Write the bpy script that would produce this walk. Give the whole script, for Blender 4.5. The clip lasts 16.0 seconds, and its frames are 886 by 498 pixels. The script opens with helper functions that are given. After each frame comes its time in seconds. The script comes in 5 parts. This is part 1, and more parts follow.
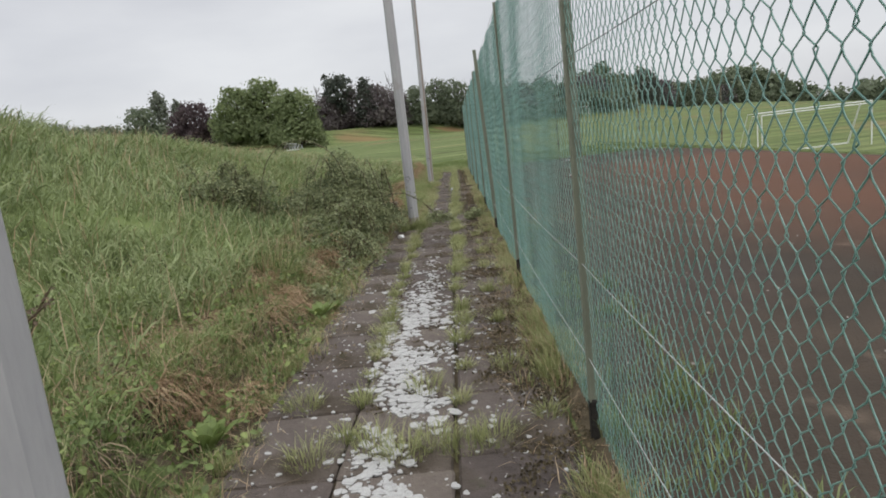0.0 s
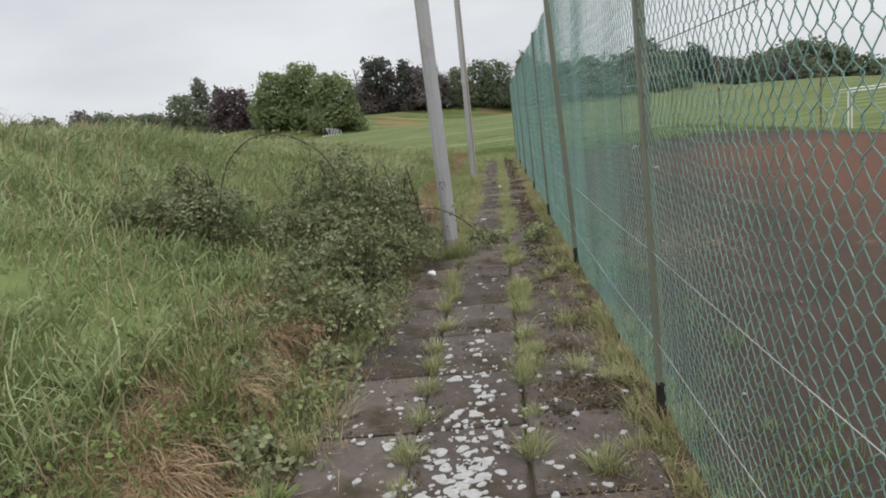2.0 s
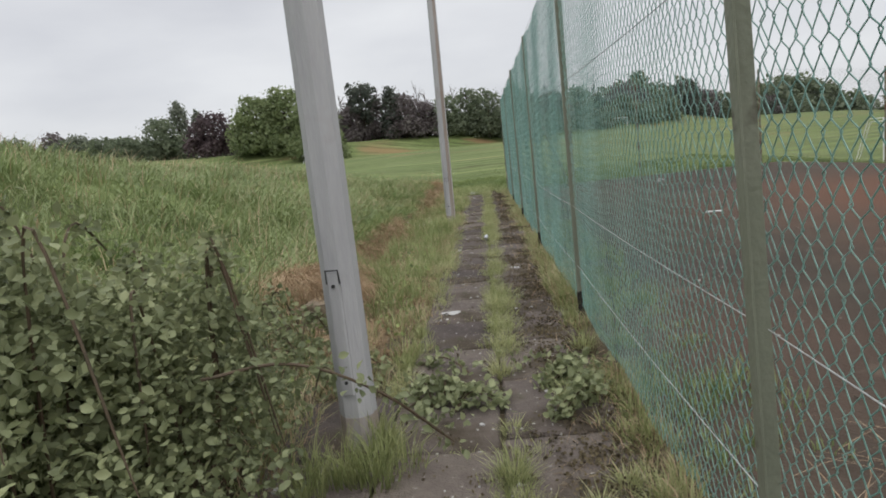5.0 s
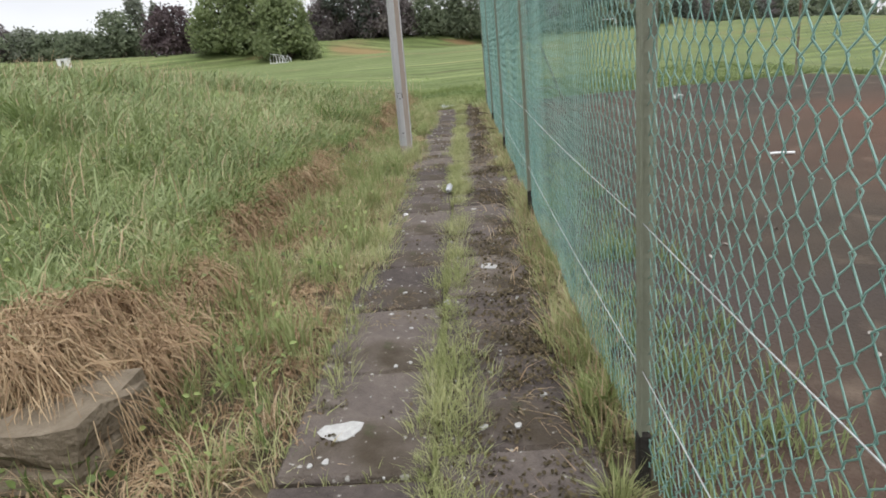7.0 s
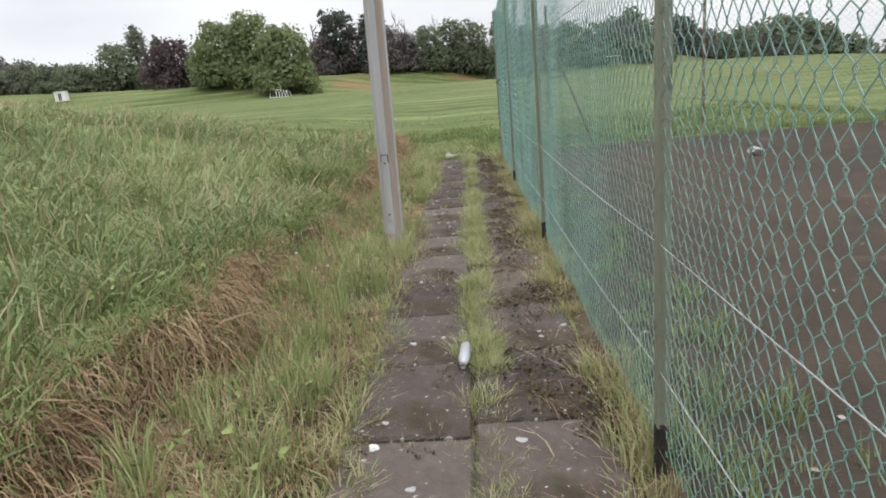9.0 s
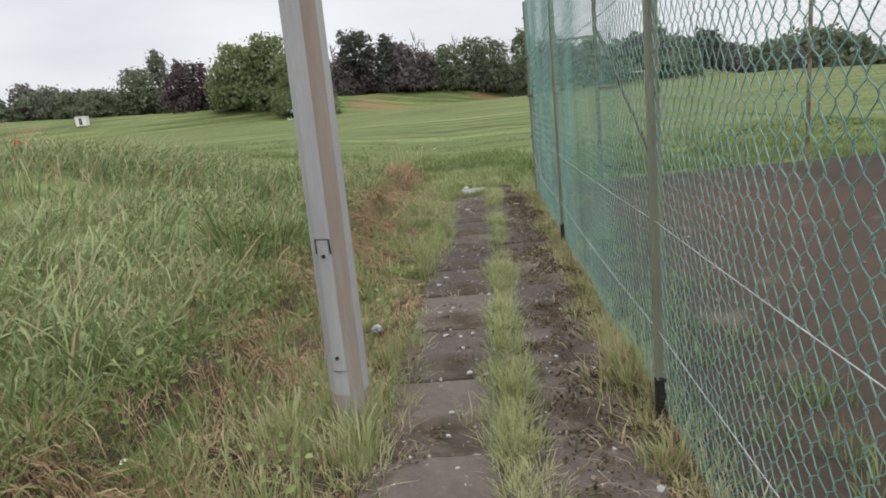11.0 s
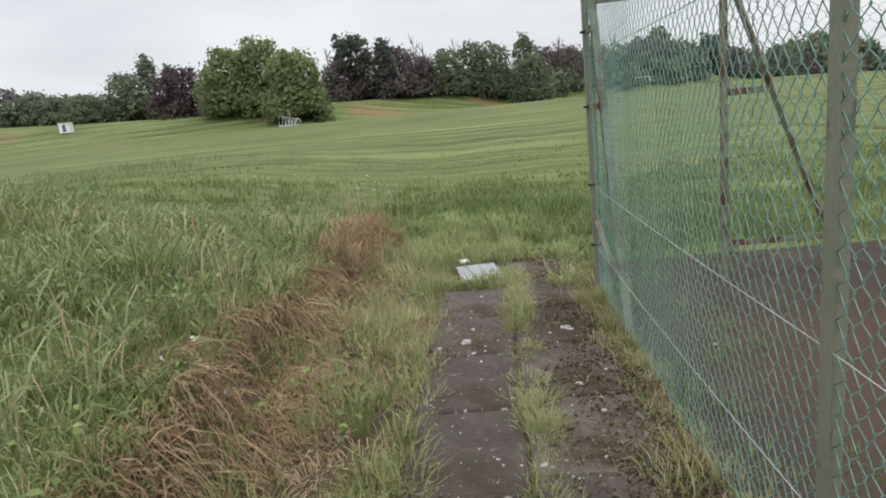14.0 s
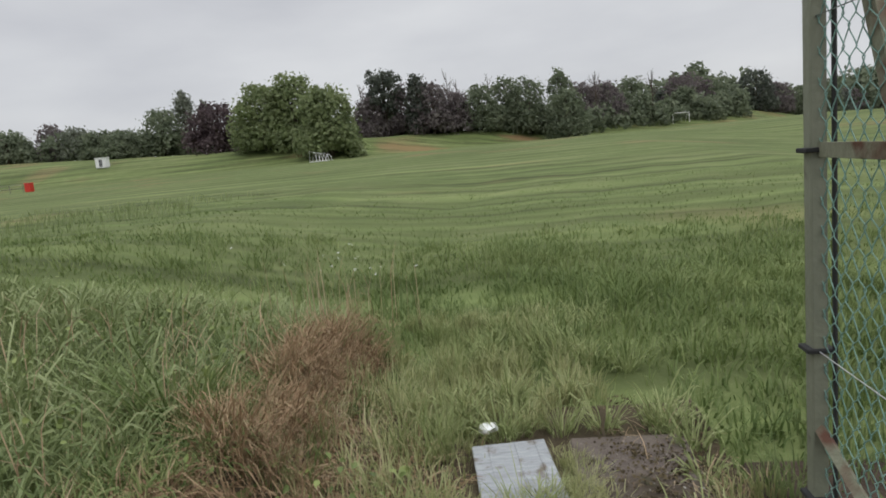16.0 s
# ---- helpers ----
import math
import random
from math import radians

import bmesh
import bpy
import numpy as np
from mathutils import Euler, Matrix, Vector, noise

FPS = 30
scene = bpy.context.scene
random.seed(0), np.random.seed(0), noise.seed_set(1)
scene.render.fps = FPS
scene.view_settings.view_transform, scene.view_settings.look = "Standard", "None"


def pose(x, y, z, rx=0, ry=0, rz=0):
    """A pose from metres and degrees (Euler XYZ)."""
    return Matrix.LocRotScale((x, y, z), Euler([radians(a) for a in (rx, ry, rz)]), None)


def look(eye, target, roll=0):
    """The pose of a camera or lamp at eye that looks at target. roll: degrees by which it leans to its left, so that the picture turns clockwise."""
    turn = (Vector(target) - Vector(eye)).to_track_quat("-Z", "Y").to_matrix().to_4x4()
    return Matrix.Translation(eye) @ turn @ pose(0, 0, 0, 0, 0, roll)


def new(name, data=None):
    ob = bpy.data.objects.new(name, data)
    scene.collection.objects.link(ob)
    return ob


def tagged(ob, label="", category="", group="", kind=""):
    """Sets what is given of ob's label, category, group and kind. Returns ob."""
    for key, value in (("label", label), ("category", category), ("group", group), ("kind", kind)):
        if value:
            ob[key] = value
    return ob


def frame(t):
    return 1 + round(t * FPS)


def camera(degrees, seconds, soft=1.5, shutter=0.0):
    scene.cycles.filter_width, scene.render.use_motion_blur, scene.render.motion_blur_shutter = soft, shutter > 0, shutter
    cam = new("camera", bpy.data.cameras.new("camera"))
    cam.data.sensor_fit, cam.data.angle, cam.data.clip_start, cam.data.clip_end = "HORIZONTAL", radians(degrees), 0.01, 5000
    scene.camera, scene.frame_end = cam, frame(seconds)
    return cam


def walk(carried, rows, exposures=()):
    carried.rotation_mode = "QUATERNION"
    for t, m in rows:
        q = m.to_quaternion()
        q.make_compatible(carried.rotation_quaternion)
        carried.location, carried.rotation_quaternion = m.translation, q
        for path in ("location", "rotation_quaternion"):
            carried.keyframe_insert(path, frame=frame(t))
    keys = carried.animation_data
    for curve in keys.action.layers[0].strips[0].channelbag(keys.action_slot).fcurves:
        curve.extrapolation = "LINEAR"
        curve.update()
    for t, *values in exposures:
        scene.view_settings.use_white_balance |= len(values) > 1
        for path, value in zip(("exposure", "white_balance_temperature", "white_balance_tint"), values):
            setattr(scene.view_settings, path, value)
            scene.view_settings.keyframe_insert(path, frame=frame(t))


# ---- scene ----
cam = camera(70.8, 16.0, soft=1.8)
PATH = [
    (0, (0.436, 0.204, 1.325), (0.367, 2.172, 0.973), -6.5),
    (0.5, (0.439, 0.95, 1.326), (0.354, 2.909, 0.932), -6.6),
    (1, (0.376, 1.665, 1.366), (0.234, 3.616, 0.95), -6.6),
    (1.5, (0.392, 2.42, 1.374), (0.202, 4.369, 0.966), -7.3),
    (2, (0.31, 3.137, 1.382), (0.103, 5.089, 0.994), -7.3),
    (2.5, (0.348, 3.84, 1.325), (0.139, 5.795, 0.961), -7.6),
    (3, (0.307, 4.608, 1.293), (0.105, 6.568, 0.949), -7.2),
    (3.5, (0.326, 5.273, 1.289), (0.13, 7.239, 0.979), -7.0),
    (4, (0.347, 6.008, 1.287), (0.158, 7.977, 0.994), -7.0),
    (4.2, (0.318, 6.285, 1.268), (0.138, 8.256, 0.981), -7.0),
    (6.3, (0.486, 9.075, 1.161), (0.350, 11.002, 0.642), -5.8),
    (6.5, (0.513, 9.362, 1.155), (0.371, 11.273, 0.58), -6.1),
    (7, (0.501, 10.091, 1.199), (0.385, 11.996, 0.6), -5.6),
    (7.5, (0.479, 10.71, 1.212), (0.373, 12.619, 0.627), -5.3),
    (8, (0.473, 11.418, 1.232), (0.35, 13.333, 0.671), -5.4),
    (8.5, (0.387, 12.151, 1.239), (0.274, 14.076, 0.709), -4.9),
    (9, (0.373, 12.87, 1.252), (0.262, 14.804, 0.753), -5.1),
    (9.5, (0.291, 13.587, 1.234), (0.15, 15.526, 0.765), -5.0),
    (10, (0.36, 14.274, 1.197), (0.21, 16.218, 0.751), -5.5),
    (12.3, (0.282, 17.085, 1.236), (0.083, 19.027, 0.803), -6.1),
    (12.5, (0.257, 17.358, 1.217), (0.065, 19.3, 0.779), -5.9),
    (13, (0.221, 18.142, 1.23), (0.035, 20.083, 0.788), -5.9),
    (13.5, (0.215, 18.829, 1.285), (0.031, 20.773, 0.851), -5.8),
    (14, (0.251, 19.523, 1.303), (0.075, 21.471, 0.884), -5.9),
    (14.5, (0.204, 20.198, 1.319), (0.011, 22.151, 0.931), -5.8),
    (15, (0.255, 20.824, 1.317), (0.051, 22.783, 0.968), -6.1),
    (15.5, (0.23, 21.481, 1.303), (-0.01, 23.442, 0.995), -6.0),
    (16, (0.2, 22.063, 1.339), (-0.07, 24.022, 1.038), -5.7),
]
walk(cam, [(t, look(eye, target, roll)) for t, eye, target, roll in PATH],
     [(0, 0.02), (2, 0.08), (4, 0.04), (6.5, 0.25), (7, 0.47), (8.5, 0.46), (9.7, 0.3), (12.5, 0.22), (14, 0.21), (15, 0.05), (16, -0.16)])

# ---------------------------------------------------------------- sky and light
world = bpy.data.worlds.new("world")
scene.world = world
world.use_nodes = True
wn, wl = world.node_tree.nodes, world.node_tree.links
wn.clear()
w_out, w_bg = wn.new("ShaderNodeOutputWorld"), wn.new("ShaderNodeBackground")
w_sky = wn.new("ShaderNodeTexSky")
w_sky.sky_type, w_sky.sun_disc, w_sky.sun_elevation, w_sky.sun_rotation = "NISHITA", False, radians(58), radians(150)
w_dim = wn.new("ShaderNodeMix")
w_dim.data_type, w_dim.inputs["Factor"].default_value = "RGBA", 0.9
w_coord, w_map, w_noise, w_ramp = (wn.new("ShaderNode" + n) for n in ("TexCoord", "Mapping", "TexNoise", "ValToRGB"))
w_map.inputs["Scale"].default_value = (1.0, 1.0, 3.2)
w_noise.inputs["Scale"].default_value, w_noise.inputs["Detail"].default_value = 2.1, 5.0
w_ramp.color_ramp.elements[0].position, w_ramp.color_ramp.elements[1].position = 0.32, 0.68
w_ramp.color_ramp.elements[0].color = (0.64, 0.65, 0.69, 1)
w_ramp.color_ramp.elements[1].color = (0.83, 0.84, 0.86, 1)
w_scale = wn.new("ShaderNodeVectorMath")
w_scale.operation, w_scale.inputs["Scale"].default_value = "SCALE", 0.08
wl.new(w_coord.outputs["Generated"], w_map.inputs["Vector"])
wl.new(w_map.outputs["Vector"], w_noise.inputs["Vector"])
wl.new(w_noise.outputs["Fac"], w_ramp.inputs["Fac"])
wl.new(w_sky.outputs["Color"], w_scale.inputs[0])
wl.new(w_scale.outputs["Vector"], w_dim.inputs["A"])
wl.new(w_ramp.outputs["Color"], w_dim.inputs["B"])
# an overcast sky is brightest overhead
w_sep, w_high, w_gain = wn.new("ShaderNodeSeparateXYZ"), wn.new("ShaderNodeMapRange"), wn.new("ShaderNodeVectorMath")
w_high.interpolation_type = "SMOOTHSTEP"
w_high.inputs["From Min"].default_value, w_high.inputs["From Max"].default_value = 0.36, 0.95
w_high.inputs["To Min"].default_value, w_high.inputs["To Max"].default_value = 1.0, 3.0
w_gain.operation = "SCALE"
wl.new(w_coord.outputs["Generated"], w_sep.inputs["Vector"])
wl.new(w_sep.outputs["Z"], w_high.inputs["Value"])
wl.new(w_dim.outputs["Result"], w_gain.inputs[0])
wl.new(w_high.outputs["Result"], w_gain.inputs["Scale"])
wl.new(w_gain.outputs["Vector"], w_bg.inputs["Color"])
wl.new(w_bg.outputs["Background"], w_out.inputs["Surface"])
w_bg.inputs["Strength"].default_value = 1.0
sun = new("sun", bpy.data.lights.new("sun", "SUN"))
sun.data.energy, sun.data.angle, sun.data.color = 0.9, radians(50), (1.0, 0.97, 0.93)
sun.matrix_world = look((30, -40, 80), (0, 12, 0))


# ---------------------------------------------------------------- materials
def material(name, stops, scale=6.0, rough=0.8, bump=0.0, bump_scale=60.0, metal=0.0, fine=0.25, random="", detail=6.0,
             stretch=(1, 1, 1), spots=None, thin=0.0, shift=0.5):
    """A surface whose colour runs through stops by a coarse noise, broken up by a fine one; random 'Island' or 'Object' shifts it from piece to piece.
    spots: (colour, scale, low, high) of blotches laid over it."""
    m = bpy.data.materials.new(name)
    m.use_nodes = True
    nd, ln = m.node_tree.nodes, m.node_tree.links
    b = nd["Principled BSDF"]
    b.inputs["Roughness"].default_value, b.inputs["Metallic"].default_value = rough, metal
    b.inputs["Specular IOR Level"].default_value = 0.12 if rough >= 0.85 else 0.3
    co, mp = nd.new("ShaderNodeTexCoord"), nd.new("ShaderNodeMapping")
    mp.inputs["Scale"].default_value = stretch
    ln.new(co.outputs["Object"], mp.inputs["Vector"])
    n1, n2 = nd.new("ShaderNodeTexNoise"), nd.new("ShaderNodeTexNoise")
    for n, s in ((n1, scale), (n2, scale * 9)):
        n.inputs["Scale"].default_value, n.inputs["Detail"].default_value = s, detail
        ln.new(mp.outputs["Vector"], n.inputs["Vector"])
    mix = nd.new("ShaderNodeMix")
    mix.inputs["Factor"].default_value = fine
    ln.new(n1.outputs["Fac"], mix.inputs["A"])
    ln.new(n2.outputs["Fac"], mix.inputs["B"])
    value = mix.outputs["Result"]
    if random:
        r = nd.new("ShaderNodeNewGeometry") if random == "Island" else nd.new("ShaderNodeObjectInfo")
        rnd = r.outputs["Random Per Island" if random == "Island" else "Random"]
        ma = nd.new("ShaderNodeMath")
        ma.operation = "MULTIPLY_ADD"
        ln.new(rnd, ma.inputs[0])
        ma.inputs[1].default_value = shift
        sub = nd.new("ShaderNodeMath")
        sub.operation, sub.inputs[1].default_value = "SUBTRACT", shift / 2
        ln.new(value, sub.inputs[0])
        ln.new(sub.outputs[0], ma.inputs[2])
        value = ma.outputs[0]
    ramp = nd.new("ShaderNodeValToRGB")
    el = ramp.color_ramp.elements
    while len(el) < len(stops):
        el.new(0.5)
    for i, c in enumerate(stops):
        el[i].position = 0.25 + 0.5 * i / max(1, len(stops) - 1)
        el[i].color = (*c, 1)
    ln.new(value, ramp.inputs["Fac"])
    colour = ramp.outputs["Color"]
    for sc, s, lo, hi in (spots or ()):
        ns = nd.new("ShaderNodeTexNoise")
        ns.inputs["Scale"].default_value, ns.inputs["Detail"].default_value = s, 4
        ln.new(co.outputs["Object"], ns.inputs["Vector"])
        mr = nd.new("ShaderNodeMapRange")
        mr.inputs["From Min"].default_value, mr.inputs["From Max"].default_value = lo, hi
        ln.new(ns.outputs["Fac"], mr.inputs["Value"])
        mc = nd.new("ShaderNodeMix")
        mc.data_type = "RGBA"
        ln.new(mr.outputs["Result"], mc.inputs["Factor"])
        ln.new(colour, mc.inputs["A"])
        mc.inputs["B"].default_value = (*sc, 1)
        colour = mc.outputs["Result"]
    ln.new(colour, b.inputs["Base Color"])
    if bump:
        nb, bp = nd.new("ShaderNodeTexNoise"), nd.new("ShaderNodeBump")
        nb.inputs["Scale"].default_value, nb.inputs["Detail"].default_value = bump_scale, 5
        ln.new(mp.outputs["Vector"], nb.inputs["Vector"])
        bp.inputs["Strength"].default_value, bp.inputs["Distance"].default_value = bump, 0.02
        ln.new(nb.outputs["Fac"], bp.inputs["Height"])
        ln.new(bp.outputs["Normal"], b.inputs["Normal"])
    if thin:
        tr, mx = nd.new("ShaderNodeBsdfTranslucent"), nd.new("ShaderNodeMixShader")
        ln.new(colour, tr.inputs["Color"])
        mx.inputs["Fac"].default_value = thin
        ln.new(b.outputs["BSDF"], mx.inputs[1])
        ln.new(tr.outputs["BSDF"], mx.inputs[2])
        ln.new(mx.outputs["Shader"], nd["Material Output"].inputs["Surface"])
    return m


M_SLAB = material("paving_stone", [(0.054, 0.044, 0.04), (0.103, 0.085, 0.075), (0.155, 0.13, 0.108)], 3, 0.85, 0.7, 90, fine=0.35, random="Object", shift=0.34,
                  spots=[((0.055, 0.043, 0.03), 2.2, 0.5, 0.66), ((0.36, 0.35, 0.32), 26, 0.66, 0.70), ((0.05, 0.06, 0.025), 5, 0.62, 0.74)])
M_LICHEN = material("lichen", [(0.25, 0.245, 0.232), (0.39, 0.385, 0.37), (0.52, 0.515, 0.495)], 45, 0.9, 0.5, 200, fine=0.5)
M_SOIL = material("soil", [(0.042, 0.033, 0.021), (0.07, 0.056, 0.035), (0.115, 0.092, 0.06)], 4, 0.95, 0.6, 60)
M_PITCH = material("cinder", [(0.033, 0.027, 0.021), (0.055, 0.043, 0.033), (0.08, 0.06, 0.044)], 0.3, 0.9, 0.8, 60, fine=0.5,
                   spots=[((0.078, 0.05, 0.037), 0.13, 0.5, 0.66), ((0.05, 0.042, 0.04), 0.22, 0.52, 0.7), ((0.13, 0.10, 0.075), 1.7, 0.63, 0.75)])


def redden_pitch(m):
    """Clean red cinder towards the middle of the pitch; the strip along the fence and the far end is grey with moss and dirt."""
    nd, ln = m.node_tree.nodes, m.node_tree.links
    b = nd["Principled BSDF"]
    colour = b.inputs["Base Color"].links[0].from_socket
    co, sep, ns = nd.new("ShaderNodeTexCoord"), nd.new("ShaderNodeSeparateXYZ"), nd.new("ShaderNodeTexNoise")
    ns.inputs["Scale"].default_value, ns.inputs["Detail"].default_value = 0.35, 6
    ln.new(co.outputs["Object"], sep.inputs["Vector"])
    ln.new(co.outputs["Object"], ns.inputs["Vector"])
    ax, ay = nd.new("ShaderNodeMapRange"), nd.new("ShaderNodeMapRange")
    ax.inputs["From Min"].default_value, ax.inputs["From Max"].default_value = 2.2, 5.5
    ay.inputs["From Min"].default_value, ay.inputs["From Max"].default_value = 22.0, 17.0
    ln.new(sep.outputs["X"], ax.inputs["Value"])
    ln.new(sep.outputs["Y"], ay.inputs["Value"])
    pr, ad, mr, mx = nd.new("ShaderNodeMath"), nd.new("ShaderNodeMath"), nd.new("ShaderNodeMapRange"), nd.new("ShaderNodeMix")
    pr.operation, ad.operation, mx.data_type = "MULTIPLY", "ADD", "RGBA"
    ln.new(ax.outputs["Result"], pr.inputs[0])
    ln.new(ay.outputs["Result"], pr.inputs[1])
    ln.new(pr.outputs[0], ad.inputs[0])
    ln.new(ns.outputs["Fac"], ad.inputs[1])
    mr.inputs["From Min"].default_value, mr.inputs["From Max"].default_value = 0.75, 1.45
    mr.inputs["To Max"].default_value = 0.75
    ln.new(ad.outputs[0], mr.inputs["Value"])
    ln.new(mr.outputs["Result"], mx.inputs["Factor"])
    ln.new(colour, mx.inputs["A"])
    mx.inputs["B"].default_value = (0.118, 0.058, 0.037, 1)
    ln.new(mx.outputs["Result"], b.inputs["Base Color"])


redden_pitch(M_PITCH)
M_WIRE = material("green_coated_wire", [(0.135, 0.27, 0.23), (0.24, 0.395, 0.345)], 3, 0.4, random="Island")
M_BARE = material("bare_wire", [(0.10, 0.12, 0.115), (0.2, 0.22, 0.21)], 3, 0.45, metal=0.3)
M_STRAND = material("tension_wire", [(0.36, 0.38, 0.38), (0.56, 0.58, 0.57)], 8, 0.4, metal=0.3)
M_POST = material("olive_paint", [(0.16, 0.17, 0.125), (0.23, 0.24, 0.18)], 3, 0.6, 0.2, 50, spots=[((0.05, 0.035, 0.025), 7, 0.62, 0.72)])
M_RUST = material("rusty_paint", [(0.16, 0.17, 0.115), (0.21, 0.21, 0.15)], 4, 0.7, 0.3, 60, spots=[((0.10, 0.045, 0.028), 6, 0.46, 0.58)])
M_FOOT = material("footing", [(0.02, 0.018, 0.016), (0.05, 0.045, 0.04)], 9, 0.9, 0.5, 60)
M_POLE = material("galvanised_pole", [(0.285, 0.285, 0.29), (0.425, 0.42, 0.42)], 2.5, 0.55, 0.15, 40, stretch=(4, 4, 0.6),
                  spots=[((0.22, 0.175, 0.14), 1.6, 0.58, 0.72)])
M_POLE_FACE = material("weathered_pole_face", [(0.19, 0.145, 0.115), (0.27, 0.225, 0.19), (0.36, 0.36, 0.37)], 1.2, 0.6, 0.2, 40, stretch=(4, 4, 0.6))
M_STONE = material("wall_stone", [(0.09, 0.072, 0.05), (0.15, 0.122, 0.088), (0.21, 0.175, 0.13)], 8, 0.9, 0.8, 40, random="Object")
M_WHITE = material("white_plastic", [(0.6, 0.61, 0.6), (0.75, 0.76, 0.76)], 12, 0.5)
# opaque grey in place of translucent bottle plastic
M_BOTTLE = material("grey_bottle_plastic", [(0.30, 0.31, 0.34), (0.42, 0.43, 0.46)], 12, 0.35)
M_GREYBOARD = material("weathered_board", [(0.17, 0.18, 0.185), (0.38, 0.40, 0.41)], 9, 0.4, 0.2, 40, stretch=(1, 6, 1), spots=[((0.12, 0.10, 0.075), 14, 0.58, 0.7)])
M_FLECK = material("pale_fleck", [(0.12, 0.10, 0.085), (0.22, 0.2, 0.175), (0.34, 0.32, 0.29)], 9, 0.9, random="Island")
M_PAINT = material("white_paint", [(0.62, 0.63, 0.63), (0.78, 0.78, 0.77)], 4, 0.5)
M_RED = material("red_plastic", [(0.45, 0.03, 0.02), (0.55, 0.045, 0.03)], 4, 0.5)
# near-black for small fittings, and for the painted shade in the hut door
M_DARK = material("dark_fittings_and_door_shade", [(0.02, 0.02, 0.02), (0.04, 0.04, 0.04)], 4, 0.8)
M_BARK = material("bark", [(0.05, 0.04, 0.03), (0.11, 0.09, 0.07)], 6, 0.9, 0.6, 20)
M_CANE = material("bramble_cane", [(0.06, 0.05, 0.03), (0.11, 0.07, 0.045)], 8, 0.7)
M_MEADOW = material("meadow_blades", [(0.115, 0.155, 0.058), (0.197, 0.244, 0.1), (0.315, 0.352, 0.175)], 0.5, 0.55, shift=0.3, random="Island", thin=0.3)
M_ROUGH = material("rough_blades", [(0.093, 0.138, 0.041), (0.153, 0.205, 0.067), (0.25, 0.292, 0.118)], 0.7, 0.6, shift=0.3, random="Island", thin=0.3)
M_MOWN = material("mown_blades", [(0.078, 0.12, 0.033), (0.114, 0.158, 0.047), (0.165, 0.2, 0.075)], 0.3, 0.7, shift=0.3, random="Island", thin=0.3)
M_MOSS = material("moss", [(0.045, 0.036, 0.022), (0.08, 0.064, 0.037), (0.125, 0.1, 0.056)], 3, 0.9, random="Island")
M_VERGE = material("verge_blades", [(0.18, 0.208, 0.08), (0.315, 0.335, 0.148), (0.49, 0.475, 0.27)], 0.9, 0.6, shift=0.3, random="Island", thin=0.3)
M_WISP = material("wisp_blades", [(0.15, 0.19, 0.066), (0.255, 0.3, 0.122), (0.4, 0.42, 0.215)], 0.9, 0.6, shift=0.3, random="Island", thin=0.3)
M_STRAW = material("dead_blades", [(0.28, 0.19, 0.115), (0.41, 0.30, 0.19), (0.55, 0.45, 0.31)], 0.9, 0.7, shift=0.3, random="Island", thin=0.25)
M_RUSSET = material("russet_blades", [(0.17, 0.106, 0.06), (0.3, 0.203, 0.117), (0.45, 0.345, 0.215)], 1.6, 0.75, random="Island", thin=0.25, shift=0.42)
# the palest bramble stop paints the highlights of lit leaves
M_BRAMBLE = material("bramble_leaf_with_highlights", [(0.112, 0.13, 0.063), (0.195, 0.218, 0.11), (0.34, 0.365, 0.195)], 1.5, 0.55, random="Island", thin=0.38, shift=0.4)
M_MAT = material("matted_blades", [(0.085, 0.062, 0.038), (0.145, 0.108, 0.066), (0.23, 0.18, 0.115)], 1.6, 0.8, random="Island", shift=0.4)
M_WEED = material("weed_leaf", [(0.09, 0.12, 0.04), (0.15, 0.20, 0.06), (0.25, 0.30, 0.10)], 2, 0.55, random="Island", thin=0.25)


def leafy(name, a, b, c):
    return material(name, [a, b, c], 0.35, 0.6, random="Island", thin=0.5, shift=0.3)


# distance haze is painted in: leaf tones lifted and greyed, with low contrast
M_BEECH = leafy("hazed_beech_leaf", (0.125, 0.162, 0.073), (0.19, 0.232, 0.104), (0.26, 0.3, 0.15))
M_COPPER = leafy("copper_leaf", (0.06, 0.042, 0.046), (0.095, 0.068, 0.072), (0.135, 0.1, 0.098))
M_PURPLE = leafy("hazed_purple_leaf", (0.105, 0.085, 0.088), (0.155, 0.13, 0.13), (0.2, 0.185, 0.165))
M_PINE = leafy("pine_leaf", (0.06, 0.07, 0.06), (0.09, 0.105, 0.082), (0.125, 0.14, 0.105))
M_WOOD = leafy("hazed_wood_leaf", (0.1, 0.125, 0.078), (0.155, 0.185, 0.115), (0.21, 0.24, 0.155))
M_LIGHT = leafy("light_leaf", (0.12, 0.135, 0.1), (0.18, 0.2, 0.15), (0.25, 0.27, 0.21))


